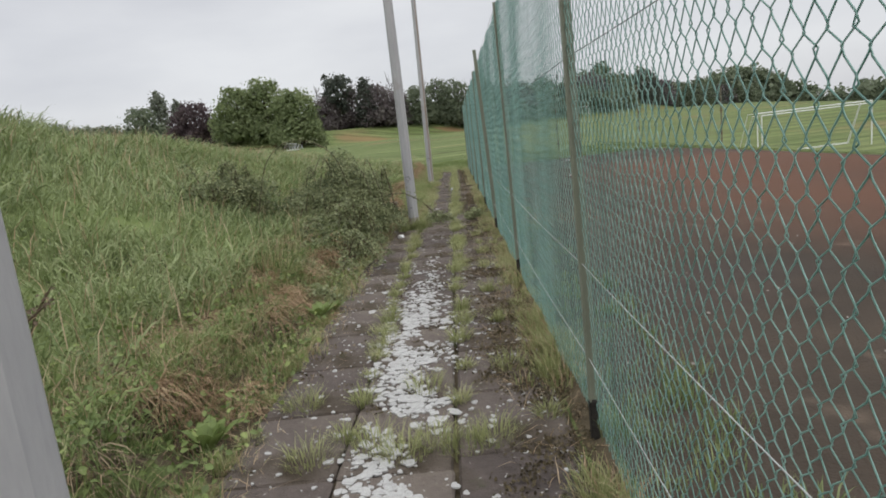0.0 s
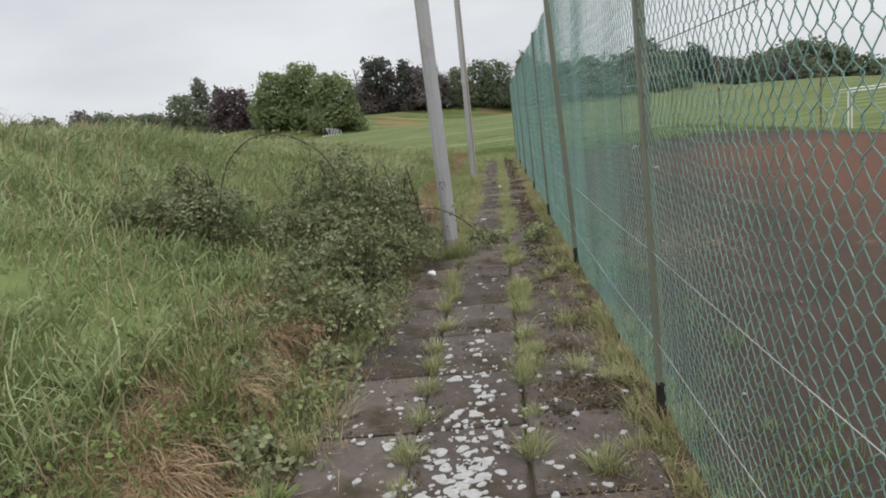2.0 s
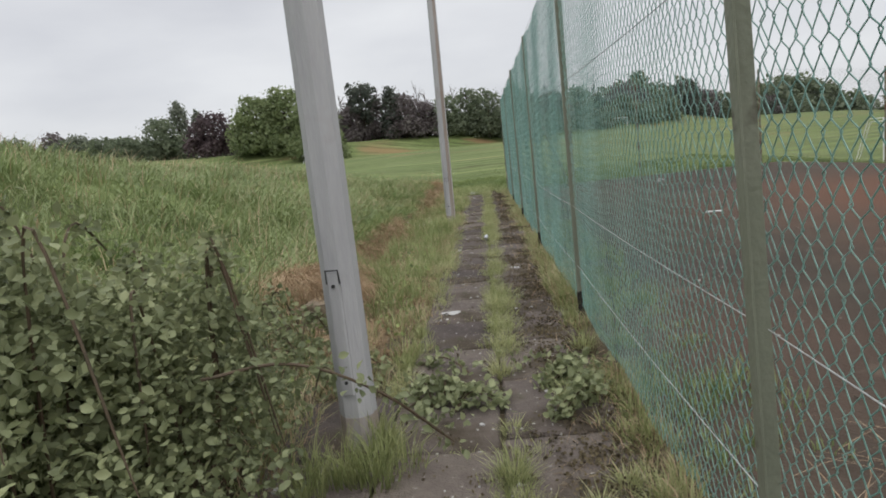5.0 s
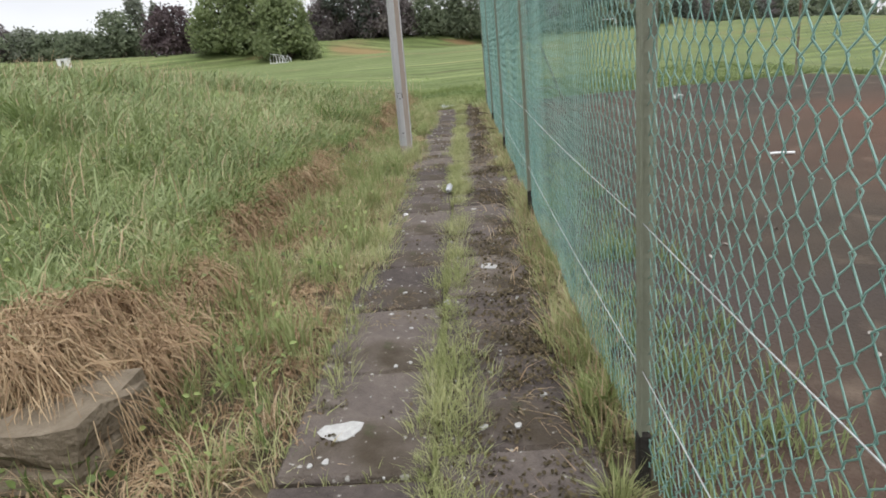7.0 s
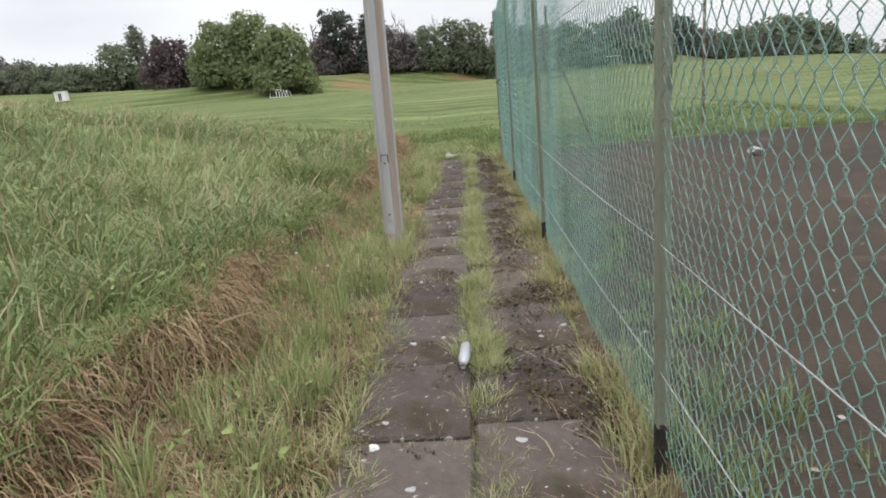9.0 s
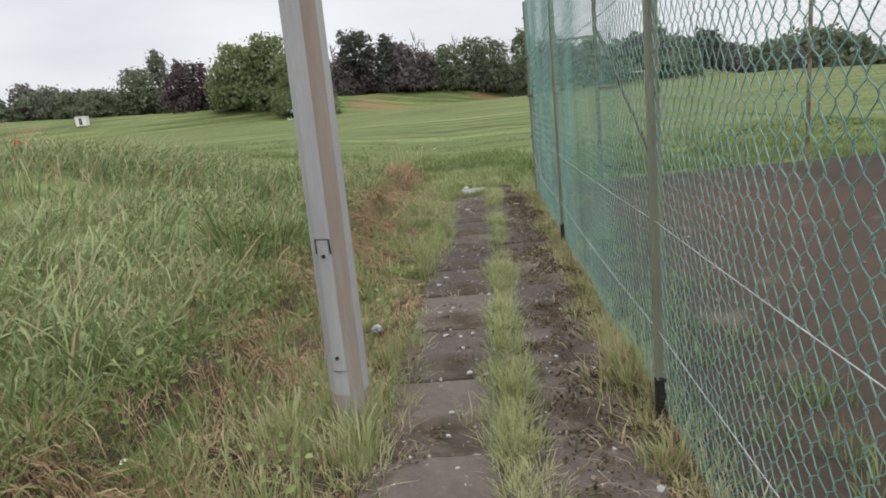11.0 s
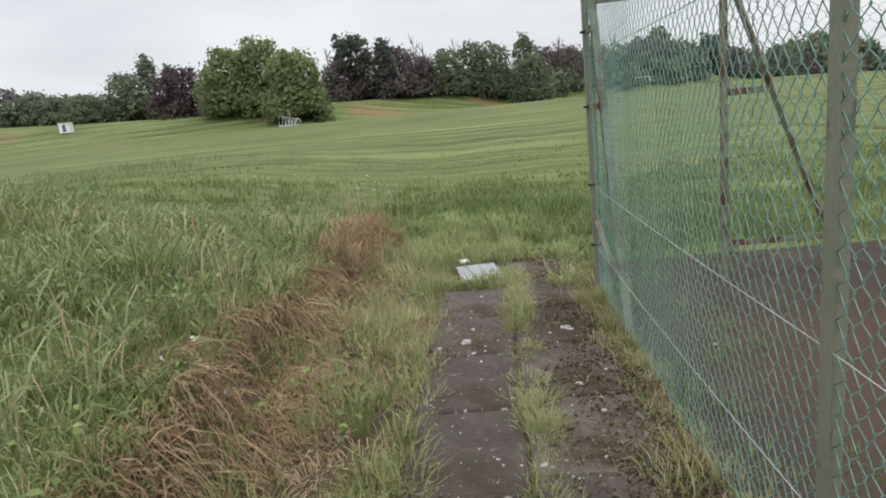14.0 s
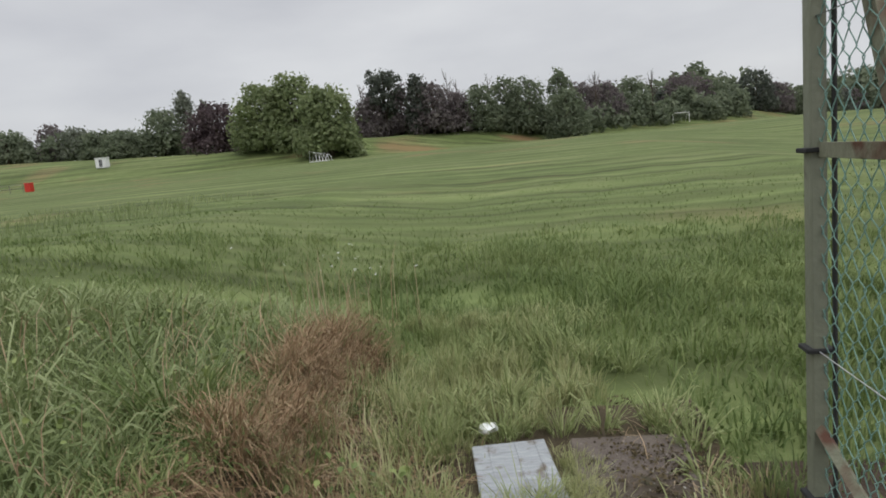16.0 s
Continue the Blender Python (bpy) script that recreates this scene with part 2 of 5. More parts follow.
def field_material():
    """Grass field: mown swathes that run across the walk, with yellower and browner patches on the bank."""
    m = material("field_grass", [(0.076, 0.104, 0.035), (0.113, 0.142, 0.051), (0.16, 0.178, 0.078)], 0.12, 0.9, 0.5, 25, fine=0.4,
                 spots=[((0.20, 0.145, 0.075), 0.09, 0.57, 0.76)])
    nd, ln = m.node_tree.nodes, m.node_tree.links
    b = nd["Principled BSDF"]
    colour = b.inputs["Base Color"].links[0].from_socket
    co, mp = nd.new("ShaderNodeTexCoord"), nd.new("ShaderNodeMapping")
    mp.inputs["Rotation"].default_value = (0, 0, radians(-7))
    ln.new(co.outputs["Object"], mp.inputs["Vector"])
    wv = nd.new("ShaderNodeTexWave")
    wv.bands_direction = "Y"
    wv.inputs["Scale"].default_value, wv.inputs["Distortion"].default_value = 0.11, 2.2
    wv.inputs["Detail"].default_value, wv.inputs["Detail Scale"].default_value = 3.0, 0.7
    ln.new(mp.outputs["Vector"], wv.inputs["Vector"])
    st = nd.new("ShaderNodeTexNoise")
    mp2 = nd.new("ShaderNodeMapping")
    mp2.inputs["Scale"].default_value = (0.045, 1.6, 1)
    mp2.inputs["Rotation"].default_value = (0, 0, radians(-7))
    ln.new(co.outputs["Object"], mp2.inputs["Vector"])
    ln.new(mp2.outputs["Vector"], st.inputs["Vector"])
    st.inputs["Scale"].default_value, st.inputs["Detail"].default_value = 1.0, 6
    mx = nd.new("ShaderNodeMix")
    mx.inputs["Factor"].default_value = 0.85
    ln.new(wv.outputs["Fac"], mx.inputs["A"])
    ln.new(st.outputs["Fac"], mx.inputs["B"])
    mr = nd.new("ShaderNodeMapRange")
    mr.inputs["From Min"].default_value, mr.inputs["From Max"].default_value = 0.3, 0.7
    mr.inputs["To Min"].default_value, mr.inputs["To Max"].default_value = 0.48, 1.34
    ln.new(mx.outputs["Result"], mr.inputs["Value"])
    ml = nd.new("ShaderNodeVectorMath")
    ml.operation = "MULTIPLY"
    ln.new(colour, ml.inputs[0])
    ln.new(mr.outputs["Result"], ml.inputs[1])
    # bare reddish earth worn through on the bank
    ns = nd.new("ShaderNodeTexNoise")
    ns.inputs["Scale"].default_value, ns.inputs["Detail"].default_value = 0.5, 6
    ln.new(co.outputs["Object"], ns.inputs["Vector"])
    colour = ml.outputs["Vector"]
    for (cx, cy, rx, ry), earth in (((-13.5, 109.2, 7.0, 2.4), (0.19, 0.125, 0.062)), ((0.5, 120.6, 3.6, 2.6), (0.17, 0.10, 0.055)), ((-27, 103, 5.0, 1.5), (0.16, 0.13, 0.06))):
        sub, div, ln2, add, fade, mc = (nd.new("ShaderNode" + n) for n in ("VectorMath", "VectorMath", "VectorMath", "Math", "MapRange", "Mix"))
        sub.operation, div.operation, ln2.operation, add.operation, mc.data_type = "SUBTRACT", "DIVIDE", "LENGTH", "ADD", "RGBA"
        ln.new(co.outputs["Object"], sub.inputs[0])
        sub.inputs[1].default_value = (cx, cy, 0)
        ln.new(sub.outputs["Vector"], div.inputs[0])
        div.inputs[1].default_value = (rx, ry, 30)
        ln.new(div.outputs["Vector"], ln2.inputs[0])
        ln.new(ln2.outputs["Value"], add.inputs[0])
        ln.new(ns.outputs["Fac"], add.inputs[1])
        fade.inputs["From Min"].default_value, fade.inputs["From Max"].default_value = 0.95, 1.5
        fade.inputs["To Min"].default_value, fade.inputs["To Max"].default_value = 0.75, 0.0
        ln.new(add.outputs[0], fade.inputs["Value"])
        ln.new(fade.outputs["Result"], mc.inputs["Factor"])
        ln.new(colour, mc.inputs["A"])
        mc.inputs["B"].default_value = (*earth, 1)
        colour = mc.outputs["Result"]
    ln.new(colour, b.inputs["Base Color"])
    return m


M_FIELD = field_material()


# ---------------------------------------------------------------- building helpers
class Shape:
    """Collects vertices and faces of one mesh."""

    def __init__(self):
        self.v, self.f = [], []

    def add(self, verts, faces):
        k = len(self.v)
        self.v.extend(verts)
        self.f.extend(tuple(i + k for i in q) for q in faces)
        return self

    def box(self, lo, hi, bev=0.0, turn=None):
        """A box from corner to corner, with chamfered edges."""
        c = [(a + b) / 2 for a, b in zip(lo, hi)]
        h = [abs(b - a) / 2 for a, b in zip(lo, hi)]
        bm = bmesh.new()
        bmesh.ops.create_cube(bm, size=2.0)
        for w in bm.verts:
            w.co = Vector((w.co.x * h[0], w.co.y * h[1], w.co.z * h[2]))
        if bev:
            bmesh.ops.bevel(bm, geom=bm.edges[:], offset=min(bev, 0.9 * min(h)), segments=1, affect="EDGES")
        bm.verts.index_update()
        m = (turn or Matrix.Identity(4))
        self.add([tuple(Vector(c) + m.to_3x3() @ w.co) for w in bm.verts], [[w.index for w in q.verts] for q in bm.faces])
        bm.free()
        return self

    def tube(self, points, radii, sides=6, cap=True, start=0.0):
        pts = [Vector(p) for p in points]
        rads = radii if isinstance(radii, (list, tuple)) else [radii] * len(pts)
        rings = []
        for i, p in enumerate(pts):
            d = (pts[min(i + 1, len(pts) - 1)] - pts[max(i - 1, 0)]).normalized()
            a = d.cross(Vector((0, 0, 1)) if abs(d.z) < 0.95 else Vector((1, 0, 0))).normalized()
            b = d.cross(a)
            rings.append([tuple(p + rads[i] * (math.cos(t) * a + math.sin(t) * b))
                          for t in (start + 2 * math.pi * j / sides for j in range(sides))])
        k = len(self.v)
        for r in rings:
            self.v.extend(r)
        for i in range(len(pts) - 1):
            for j in range(sides):
                n = (j + 1) % sides
                self.f.append((k + i * sides + j, k + i * sides + n, k + (i + 1) * sides + n, k + (i + 1) * sides + j))
        if cap:
            self.f.append(tuple(k + j for j in range(sides))[::-1])
            self.f.append(tuple(k + (len(pts) - 1) * sides + j for j in range(sides)))
        return self

    def mesh(self, name, mat, smooth=False):
        me = bpy.data.meshes.new(name)
        me.from_pydata(self.v, [], self.f)
        me.materials.append(mat)
        if smooth:
            me.polygons.foreach_set("use_smooth", [True] * len(me.polygons))
        me.update()
        return me


def part(name, shape, mat, parent=None, label="", smooth=False):
    """Links a shape, or a mesh that is shared, as one object under a thing or a part."""
    ob = new(name, shape.mesh(name, mat, smooth) if isinstance(shape, Shape) else shape)
    if parent:
        ob.parent = parent
    return tagged(ob, label)


def thing(name, place, label, category, group="", kind=""):
    ob = new(name)
    ob.empty_display_size = 0.2
    ob.location = place
    return tagged(ob, label, category, group, kind)


def smooth01(a, b, x):
    t = np.clip((x - a) / (b - a), 0, 1)
    return t * t * (3 - 2 * t)


RNG = np.random.default_rng(7)


def mesh_from_arrays(name, verts, faces, mat):
    """A mesh of triangles or quads from arrays."""
    me = bpy.data.meshes.new(name)
    n, k = faces.shape
    me.vertices.add(len(verts))
    me.vertices.foreach_set("co", verts.astype(np.float32).ravel())
    me.loops.add(n * k)
    me.loops.foreach_set("vertex_index", faces.astype(np.int32).ravel())
    me.polygons.add(n)
    me.polygons.foreach_set("loop_start", np.arange(0, n * k, k, dtype=np.int32))
    me.update(calc_edges=True)
    me.materials.append(mat)
    return me


# ---------------------------------------------------------------- the lie of the land
def ripple(x, y):
    return (np.sin(x * 1.7 + 1.3 * np.sin(y * 0.9)) + np.sin(y * 1.3 + 0.8 * np.sin(x * 1.1 + 2)) + 0.5 * np.sin(x * 3.9 + y * 3.1)) / 2.5


def bank_foot(x):
    return np.where(x > -22, 100 + (x + 22) * 0.72, 97.0)


def land(x, y):
    """Height of the ground: level path, a grassy mound beside it, the mown field and the bank behind it."""
    x, y = np.asarray(x, float), np.asarray(y, float)
    z = 1.8 * smooth01(26, 101, y) * (1 - smooth01(42, 85, x))
    foot = bank_foot(x)
    z = z + 2.8 * smooth01(foot, foot + 14, y)
    z = z + np.clip(-x - 40, 0, 60) * 0.05 * smooth01(96, 125, y)
    z = z - 0.15 * np.clip(x - 8.5, 0, 14) * (1 - smooth01(45, 120, y))
    z = z - 0.1 * np.clip(x - 46, 0, 110) * smooth01(45, 120, y)
    high = np.interp(y, [8, 12, 16, 20, 25, 34, 52], [2.48, 2.05, 1.71, 1.27, 0.77, 0.44, 0.1])
    reach = np.interp(y, [15, 22], [8.2, 6.3])
    mound = high * smooth01(1.1, reach, -x) * (1 - smooth01(16, 45, -x))
    lip = (0.24 + 0.08 * np.sin(y * 0.9)) * smooth01(0.92, 1.16, -x - 0.07 * np.sin(y * 2.3) - 0.05 * np.sin(y * 5.1)) * (1 - smooth01(25.5, 28, y))
    z = z + mound + lip * smooth01(-8, -4, y)
    rough = smooth01(0.9, 2.5, -x) * (1 - smooth01(26, 40, y)) + smooth01(25, 28, y) * (1 - smooth01(40, 60, y))
    z = z + 0.06 * ripple(x, y) * np.clip(rough, 0, 1)
    inside = smooth01(-0.85, -0.7, x) * (1 - smooth01(0.86, 0.95, x)) * (1 - smooth01(25.2, 26, y))
    return z - 0.035 * inside


def axis(stops):
    """Grid lines: stretches of (from, to, step)."""
    out = []
    for a, b, s in stops:
        out.extend(np.arange(a, b, s))
    return np.array(out + [stops[-1][1]])


def sheet(name, xs, ys, mat, lift=0.0):
    gx, gy = np.meshgrid(xs, ys)
    v = np.stack([gx, gy, land(gx, gy) + lift], -1).reshape(-1, 3)
    nx, ny = len(xs), len(ys)
    i = (np.arange(ny - 1)[:, None] * nx + np.arange(nx - 1)[None, :]).ravel()
    me = mesh_from_arrays(name, v, np.stack([i, i + 1, i + nx + 1, i + nx], -1), mat)
    me.polygons.foreach_set("use_smooth", [True] * len(me.polygons))
    return new(name, me)


GX = axis([(-900, -120, 60), (-120, -30, 5), (-30, -10, 1), (-10, -2.5, 0.4), (-2.5, 1.5, 0.1), (1.5, 8, 0.5), (8, 30, 2), (30, 120, 6), (120, 900, 60)])
GY = axis([(-200, -20, 30), (-20, -4, 2), (-4, 30, 0.4), (30, 60, 1.5), (60, 190, 3), (190, 300, 10), (300, 1500, 80)])
ground = tagged(sheet("ground", GX, GY, M_FIELD), "rolling field of mown and rough green grass", "ground", kind="structure")
pitch = sheet("pitch", axis([(0.97, 8, 0.5), (8, 45, 2)]), axis([(-25, 24.5, 1)]), M_PITCH, 0.012)
tagged(pitch, "reddish brown cinder sports pitch behind the fence", "pitch", kind="structure")
path_bed = sheet("path_bed", axis([(-1.25, 0.95, 0.1)]), axis([(-6, 25.2, 0.4)]), M_SOIL, 0.006)
tagged(path_bed, "dark bare soil under and beside the paving", "ground", kind="structure")

# ---------------------------------------------------------------- paving
pavement = thing("pavement", (0, 0, 0), "old worn path of dark grey square slabs", "path", kind="structure")
def slab_mesh(w, l, seed):
    r = random.Random(seed)
    s = Shape()
    s.box((-w / 2, -l / 2, -0.05), (w / 2, l / 2, 0.0), 0.012)
    s.v = [(a + r.uniform(-.004, .004), b + r.uniform(-.004, .004), c + r.uniform(-.002, .002)) for a, b, c in s.v]
    return s.mesh("slab", M_SLAB)

SLAB_ROW = 0.652
def build_slabs():
    r = random.Random(4)
    meshes = [[slab_mesh(w, SLAB_ROW - 0.018, 10 * i + j) for j in range(3)] for i, w in enumerate((0.50, 0.49, 0.50))]
    for row in range(-4, 39):
        y = row * SLAB_ROW + 0.26
        for col, x in enumerate((-0.45, 0.055, 0.565)):
            if col == 0 and y > 10.6 or y > 24.2 and col < 2 or y > 24.9:
                continue
            ob = part("slab", meshes[col][r.randrange(3)], M_SLAB, pavement)
            ob.matrix_basis = pose(x + r.uniform(-.006, .006), y + (0.1 if col == 2 else 0) + r.uniform(-.01, .01), r.uniform(-0.003, 0.003),
                                   r.uniform(-.4, .4), r.uniform(-.4, .4), r.uniform(-.6, .6))


# ---------------------------------------------------------------- fence
POST_Y = [-0.3, 2.7, 5.76, 8.67, 11.58, 14.66, 17.7, 20.77]
END_Y = 23.7
TOP = 2.39
XF = 0.91


def chain_link(length, height, mat, pitch_w=0.0265, rise=0.0355, radius=0.00165):
    """Woven mesh in the yz plane: zigzag strands that hook into one another."""
    n = max(1, round(length / pitch_w))
    w = length / n
    rows = int(height / rise)
    k = np.arange(rows * 2 + 1)
    tri = ((k // 2) % 2).astype(float)
    zz = (k // 2) * rise + (k % 2) * 0.36 * rise
    vs, fs = [], []
    sides = 3
    for i in range(n):
        flip = tri if i % 2 == 0 else 1 - tri
        # neighbours touch and hook at the knots
        y = i * w + w * (flip * 1.04 - 0.02) + 0.0025 * np.sin(i * 2.1 + zz * 3)
        x = np.where(k % 2 == 0, 0.002, -0.002) * (1 if i % 2 == 0 else -1) + 0.006 * np.sin(zz * 2.2 + i * 0.12)
        p = np.stack([x, y, zz + 0.01 * math.sin(i * 0.13) + 0.005 * math.sin(i * 0.41)], -1)
        d = np.gradient(p, axis=0)
        d /= np.linalg.norm(d, axis=1, keepdims=True)
        a = np.cross(d, [1.0, 0, 0])
        a /= np.linalg.norm(a, axis=1, keepdims=True)
        b = np.cross(d, a)
        ring = np.stack([p + radius * (math.cos(t) * a + math.sin(t) * b) for t in (0.5, 0.5 + 2 * math.pi / 3, 0.5 + 4 * math.pi / 3)], 1)
        base = i * len(k) * sides
        vs.append(ring.reshape(-1, 3))
        q = np.arange(len(k) - 1)[:, None] * sides + np.arange(sides)[None, :]
        q2 = np.arange(len(k) - 1)[:, None] * sides + (np.arange(sides)[None, :] + 1) % sides
        fs.append((np.stack([q, q2, q2 + sides, q + sides], -1) + base).reshape(-1, 4))
    me = mesh_from_arrays("chain_link", np.concatenate(vs), np.concatenate(fs), mat)
    me.polygons.foreach_set("use_smooth", [True] * len(me.polygons))
    return me


fence = thing("chain_link_fence", (XF, 0, 0), "tall green coated chain-link fence on olive steel posts", "fence")
def build_fence():
    bay = chain_link(3.0, TOP - 0.06, M_WIRE)
    angle_iron = Shape()
    angle_iron.box((-0.003, -0.019, 0.16), (0.003, 0.019, TOP), 0.001)
    angle_iron.box((0.003, -0.003, 0.16), (0.04, 0.003, TOP), 0.001)
    iron = angle_iron.mesh("post", M_POST)
    foot = Shape().box((-0.006, -0.02, -0.06), (0.03, 0.02, 0.165), 0.006).mesh("footing", M_FOOT)
    ys = POST_Y + [END_Y]
    for i, y in enumerate(POST_Y):
        p = part("post", iron, M_POST, fence)
        p.matrix_basis = pose(-0.014, y, 0.0, 0.3 * math.sin(i * 5.0), 0.5 * math.sin(i * 3.1) - (2.0 if i == 3 else 0.0), 0)
        part("footing", foot, M_FOOT, p)
        m = part("mesh_panel", bay, M_WIRE, fence)
        m.matrix_basis = Matrix.Translation((0.004, y, 0.05)) @ Matrix.Diagonal((1, (ys[i + 1] - y) / 3.0, 1, 1))
    for z, sag, wire in ((0.756, 0.012, M_STRAND), (0.35, 0.02, M_STRAND), (1.57, 0.01, M_BARE), (TOP - 0.03, 0.006, M_BARE)):
        pts = []
        for a, b in zip(ys[:-1], ys[1:]):
            for j in range(6):
                u = j / 6
                pts.append((-0.006, a + (b - a) * u, z - sag * 4 * u * (1 - u)))
        pts.append((-0.006, END_Y, z))
        part("tension_wire", Shape().tube(pts, 0.0015, 5), wire, fence, "taut straining wire along the mesh")
    # heavy end post with its strut and short ties
    end = part("end_post", Shape().box((-0.018, -0.022, -0.05), (0.018, -0.016, TOP), 0.002).box((-0.018, -0.016, -0.05), (-0.012, 0.022, TOP), 0.002), M_POST, fence)
    end.matrix_basis = pose(0, END_Y, 0)
    part("stretcher_bar", Shape().tube([(0.03, -0.03, 0.1), (0.03, -0.03, TOP)], 0.006, 6), M_DARK, end)
    for z in (0.35, 0.756, 1.26, 1.72, 2.2):
        part("clip", Shape().box((-0.034, -0.03, z - 0.006), (0.034, 0.028, z + 0.006), 0.002), M_DARK, end)
    strut = part("strut", Shape().box((-0.022, -0.022, 0), (0.022, -0.016, 2.02), 0.001).box((-0.022, -0.016, 0), (-0.016, 0.022, 2.02), 0.001), M_RUST, fence)
    strut.matrix_basis = pose(0.03, END_Y - 0.80, 0.0, -20.5, 0, 0)
    for z, y2 in ((1.72, 0.17), (1.26, 0.33)):
        part("tie", Shape().box((-0.004, -y2, z - 0.018), (0.004, 0, z + 0.018), 0.001), M_RUST, end)
    part("tie", Shape().tube([(0, 0, 0.55), (0.01, -0.66, 0.28)], 0.016, 4), M_RUST, end)


# the return of the fence across the end of the pitch, with a gateway in it
end_fence = thing("end_fence", (0, END_Y, 0), "bare wire fence with rusty braced posts at the pitch end", "fence")
def build_end_fence():
    bay = chain_link(3.0, TOP - 0.06, M_BARE, 0.06, 0.05, 0.0014)
    post = Shape().box((-0.025, -0.003, -0.05), (0.025, 0.003, TOP), 0.001).box((0.019, 0.003, -0.05), (0.025, 0.05, TOP), 0.001).mesh("post", M_RUST)
    xs = [1.75, 4.3, 7.3, 10.3]
    for i, x in enumerate(xs):
        p = part("post", post, M_RUST, end_fence)
        p.matrix_basis = pose(x, 0, float(land(x, END_Y)))
        if i < len(xs) - 1:
            m = part("mesh_panel", bay, M_BARE, end_fence)
            z0, z1 = float(land(x, END_Y)), float(land(xs[i + 1], END_Y))
            sl = math.degrees(math.atan2(z1 - z0, xs[i + 1] - x))
            m.matrix_basis = Matrix.Translation((x, 0.0, z0 + 0.05)) @ pose(0, 0, 0, 0, -sl, 0) @ Matrix.Rotation(-math.pi / 2, 4, "Z") @ Matrix.Diagonal((1, (xs[i + 1] - x) / 3.0, 1, 1))
    part("strut", Shape().tube([(1.78, 0, 1.95), (2.52, 0, 0.0)], 0.022, 4), M_RUST, end_fence)
    part("tie", Shape().box((1.77, -0.004, 1.24), (2.06, 0.004, 1.28), 0.001), M_RUST, end_fence)
    part("tie", Shape().box((1.77, -0.004, 0.26), (2.42, 0.004, 0.30), 0.001), M_RUST, end_fence)
    part("top_rail", Shape().box((0.93, -0.015, 1.88), (1.76, 0.015, 1.91), 0.003), M_RUST, end_fence)


# ---------------------------------------------------------------- lamp poles
def lamp_pole(x, y, lean=0.0, stained=False):
    ob = thing("lamp_pole", (x, y, -0.05), "tall grey weathered eight-sided steel pole beside the path", "pole", "poles along the path")
    shaft = Shape()
    prof = [(0.0, 0.0795), (1.1, 0.0775), (2.6, 0.073), (8.2, 0.05)]
    shaft.tube([(0, 0, z) for z, r in prof], [r for z, r in prof], 8, start=math.pi / 8)
    sh = part("shaft", shaft, M_POLE, ob)
    if stained:
        sh.data.materials.append(M_POLE_FACE)
        for q in sh.data.polygons:
            q.material_index = 1 if q.normal.x > 0.5 and q.normal.y < -0.5 else 0
    door = part("door_plate", Shape().box((-0.027, -0.081, 0.30), (0.027, -0.068, 0.83), 0.006), M_POLE, ob, "long worn inspection plate near the foot")
    part("lip", Shape().tube([(-0.029, -0.079, 0.78), (-0.027, -0.083, 0.835), (0.027, -0.083, 0.835), (0.029, -0.079, 0.78)], 0.004, 5), M_DARK, door)
    for z in (0.36, 0.77):
        part("bolt", Shape().tube([(0, -0.078, z), (0, -0.088, z)], 0.008, 6), M_DARK, door)
    part("base_collar", Shape().tube([(0, 0, -0.02), (0, 0, 0.2)], [0.083, 0.080], 8, start=math.pi / 8), M_POLE_FACE, ob)
    ob.rotation_euler = (0, radians(lean), radians(-10))
    return ob


for px, py, tilt in ((-0.35, 1.14, 0.0), (-0.30, 9.85, 0.0), (-0.30, 17.83, 0.9)):
    lamp_pole(px, py, tilt, py > 15)
build_fence()
build_end_fence()

build_slabs()


# ---------------------------------------------------------------- trees
def crown_mesh(name, lobes, n, leaf, mat, seed, flat=0.5):
    """Leaf sprays over the outsides of many lobes (x, y, z, rx, ry, rz)."""
    rng = np.random.default_rng(seed)
    lobes = np.array(lobes, float)
    area = (lobes[:, 3] * lobes[:, 4] * lobes[:, 5]) ** (2 / 3)
    pick = rng.choice(len(lobes), n, p=area / area.sum())
    d = rng.normal(size=(n, 3))
    d /= np.linalg.norm(d, axis=1, keepdims=True)
    d[:, 2] = np.where(d[:, 2] < -0.55, -d[:, 2], d[:, 2])
    r = 1.0 - 0.45 * rng.random(n) ** 2 + 0.4 * rng.random(n) ** 4
    L = lobes[pick]
    c = L[:, :3] + d * L[:, 3:] * r[:, None]
    nrm = d + rng.normal(size=(n, 3)) * 0.6
    nrm /= np.linalg.norm(nrm, axis=1, keepdims=True)
    a = np.cross(nrm, rng.normal(size=(n, 3)))
    a /= np.linalg.norm(a, axis=1, keepdims=True)
    b = np.cross(nrm, a)
    s = leaf * (0.55 + 0.9 * rng.random(n))[:, None]
    w = s * (0.45 + 0.3 * rng.random(n))[:, None]
    tipd = -0.25 * s * nrm
    v = np.stack([c - a * s, c + b * w + tipd * 0.4, c + a * s + tipd, c - b * w + tipd * 0.4], 1).reshape(-1, 3)
    return mesh_from_arrays(name, v, np.arange(n * 4).reshape(-1, 4), mat)


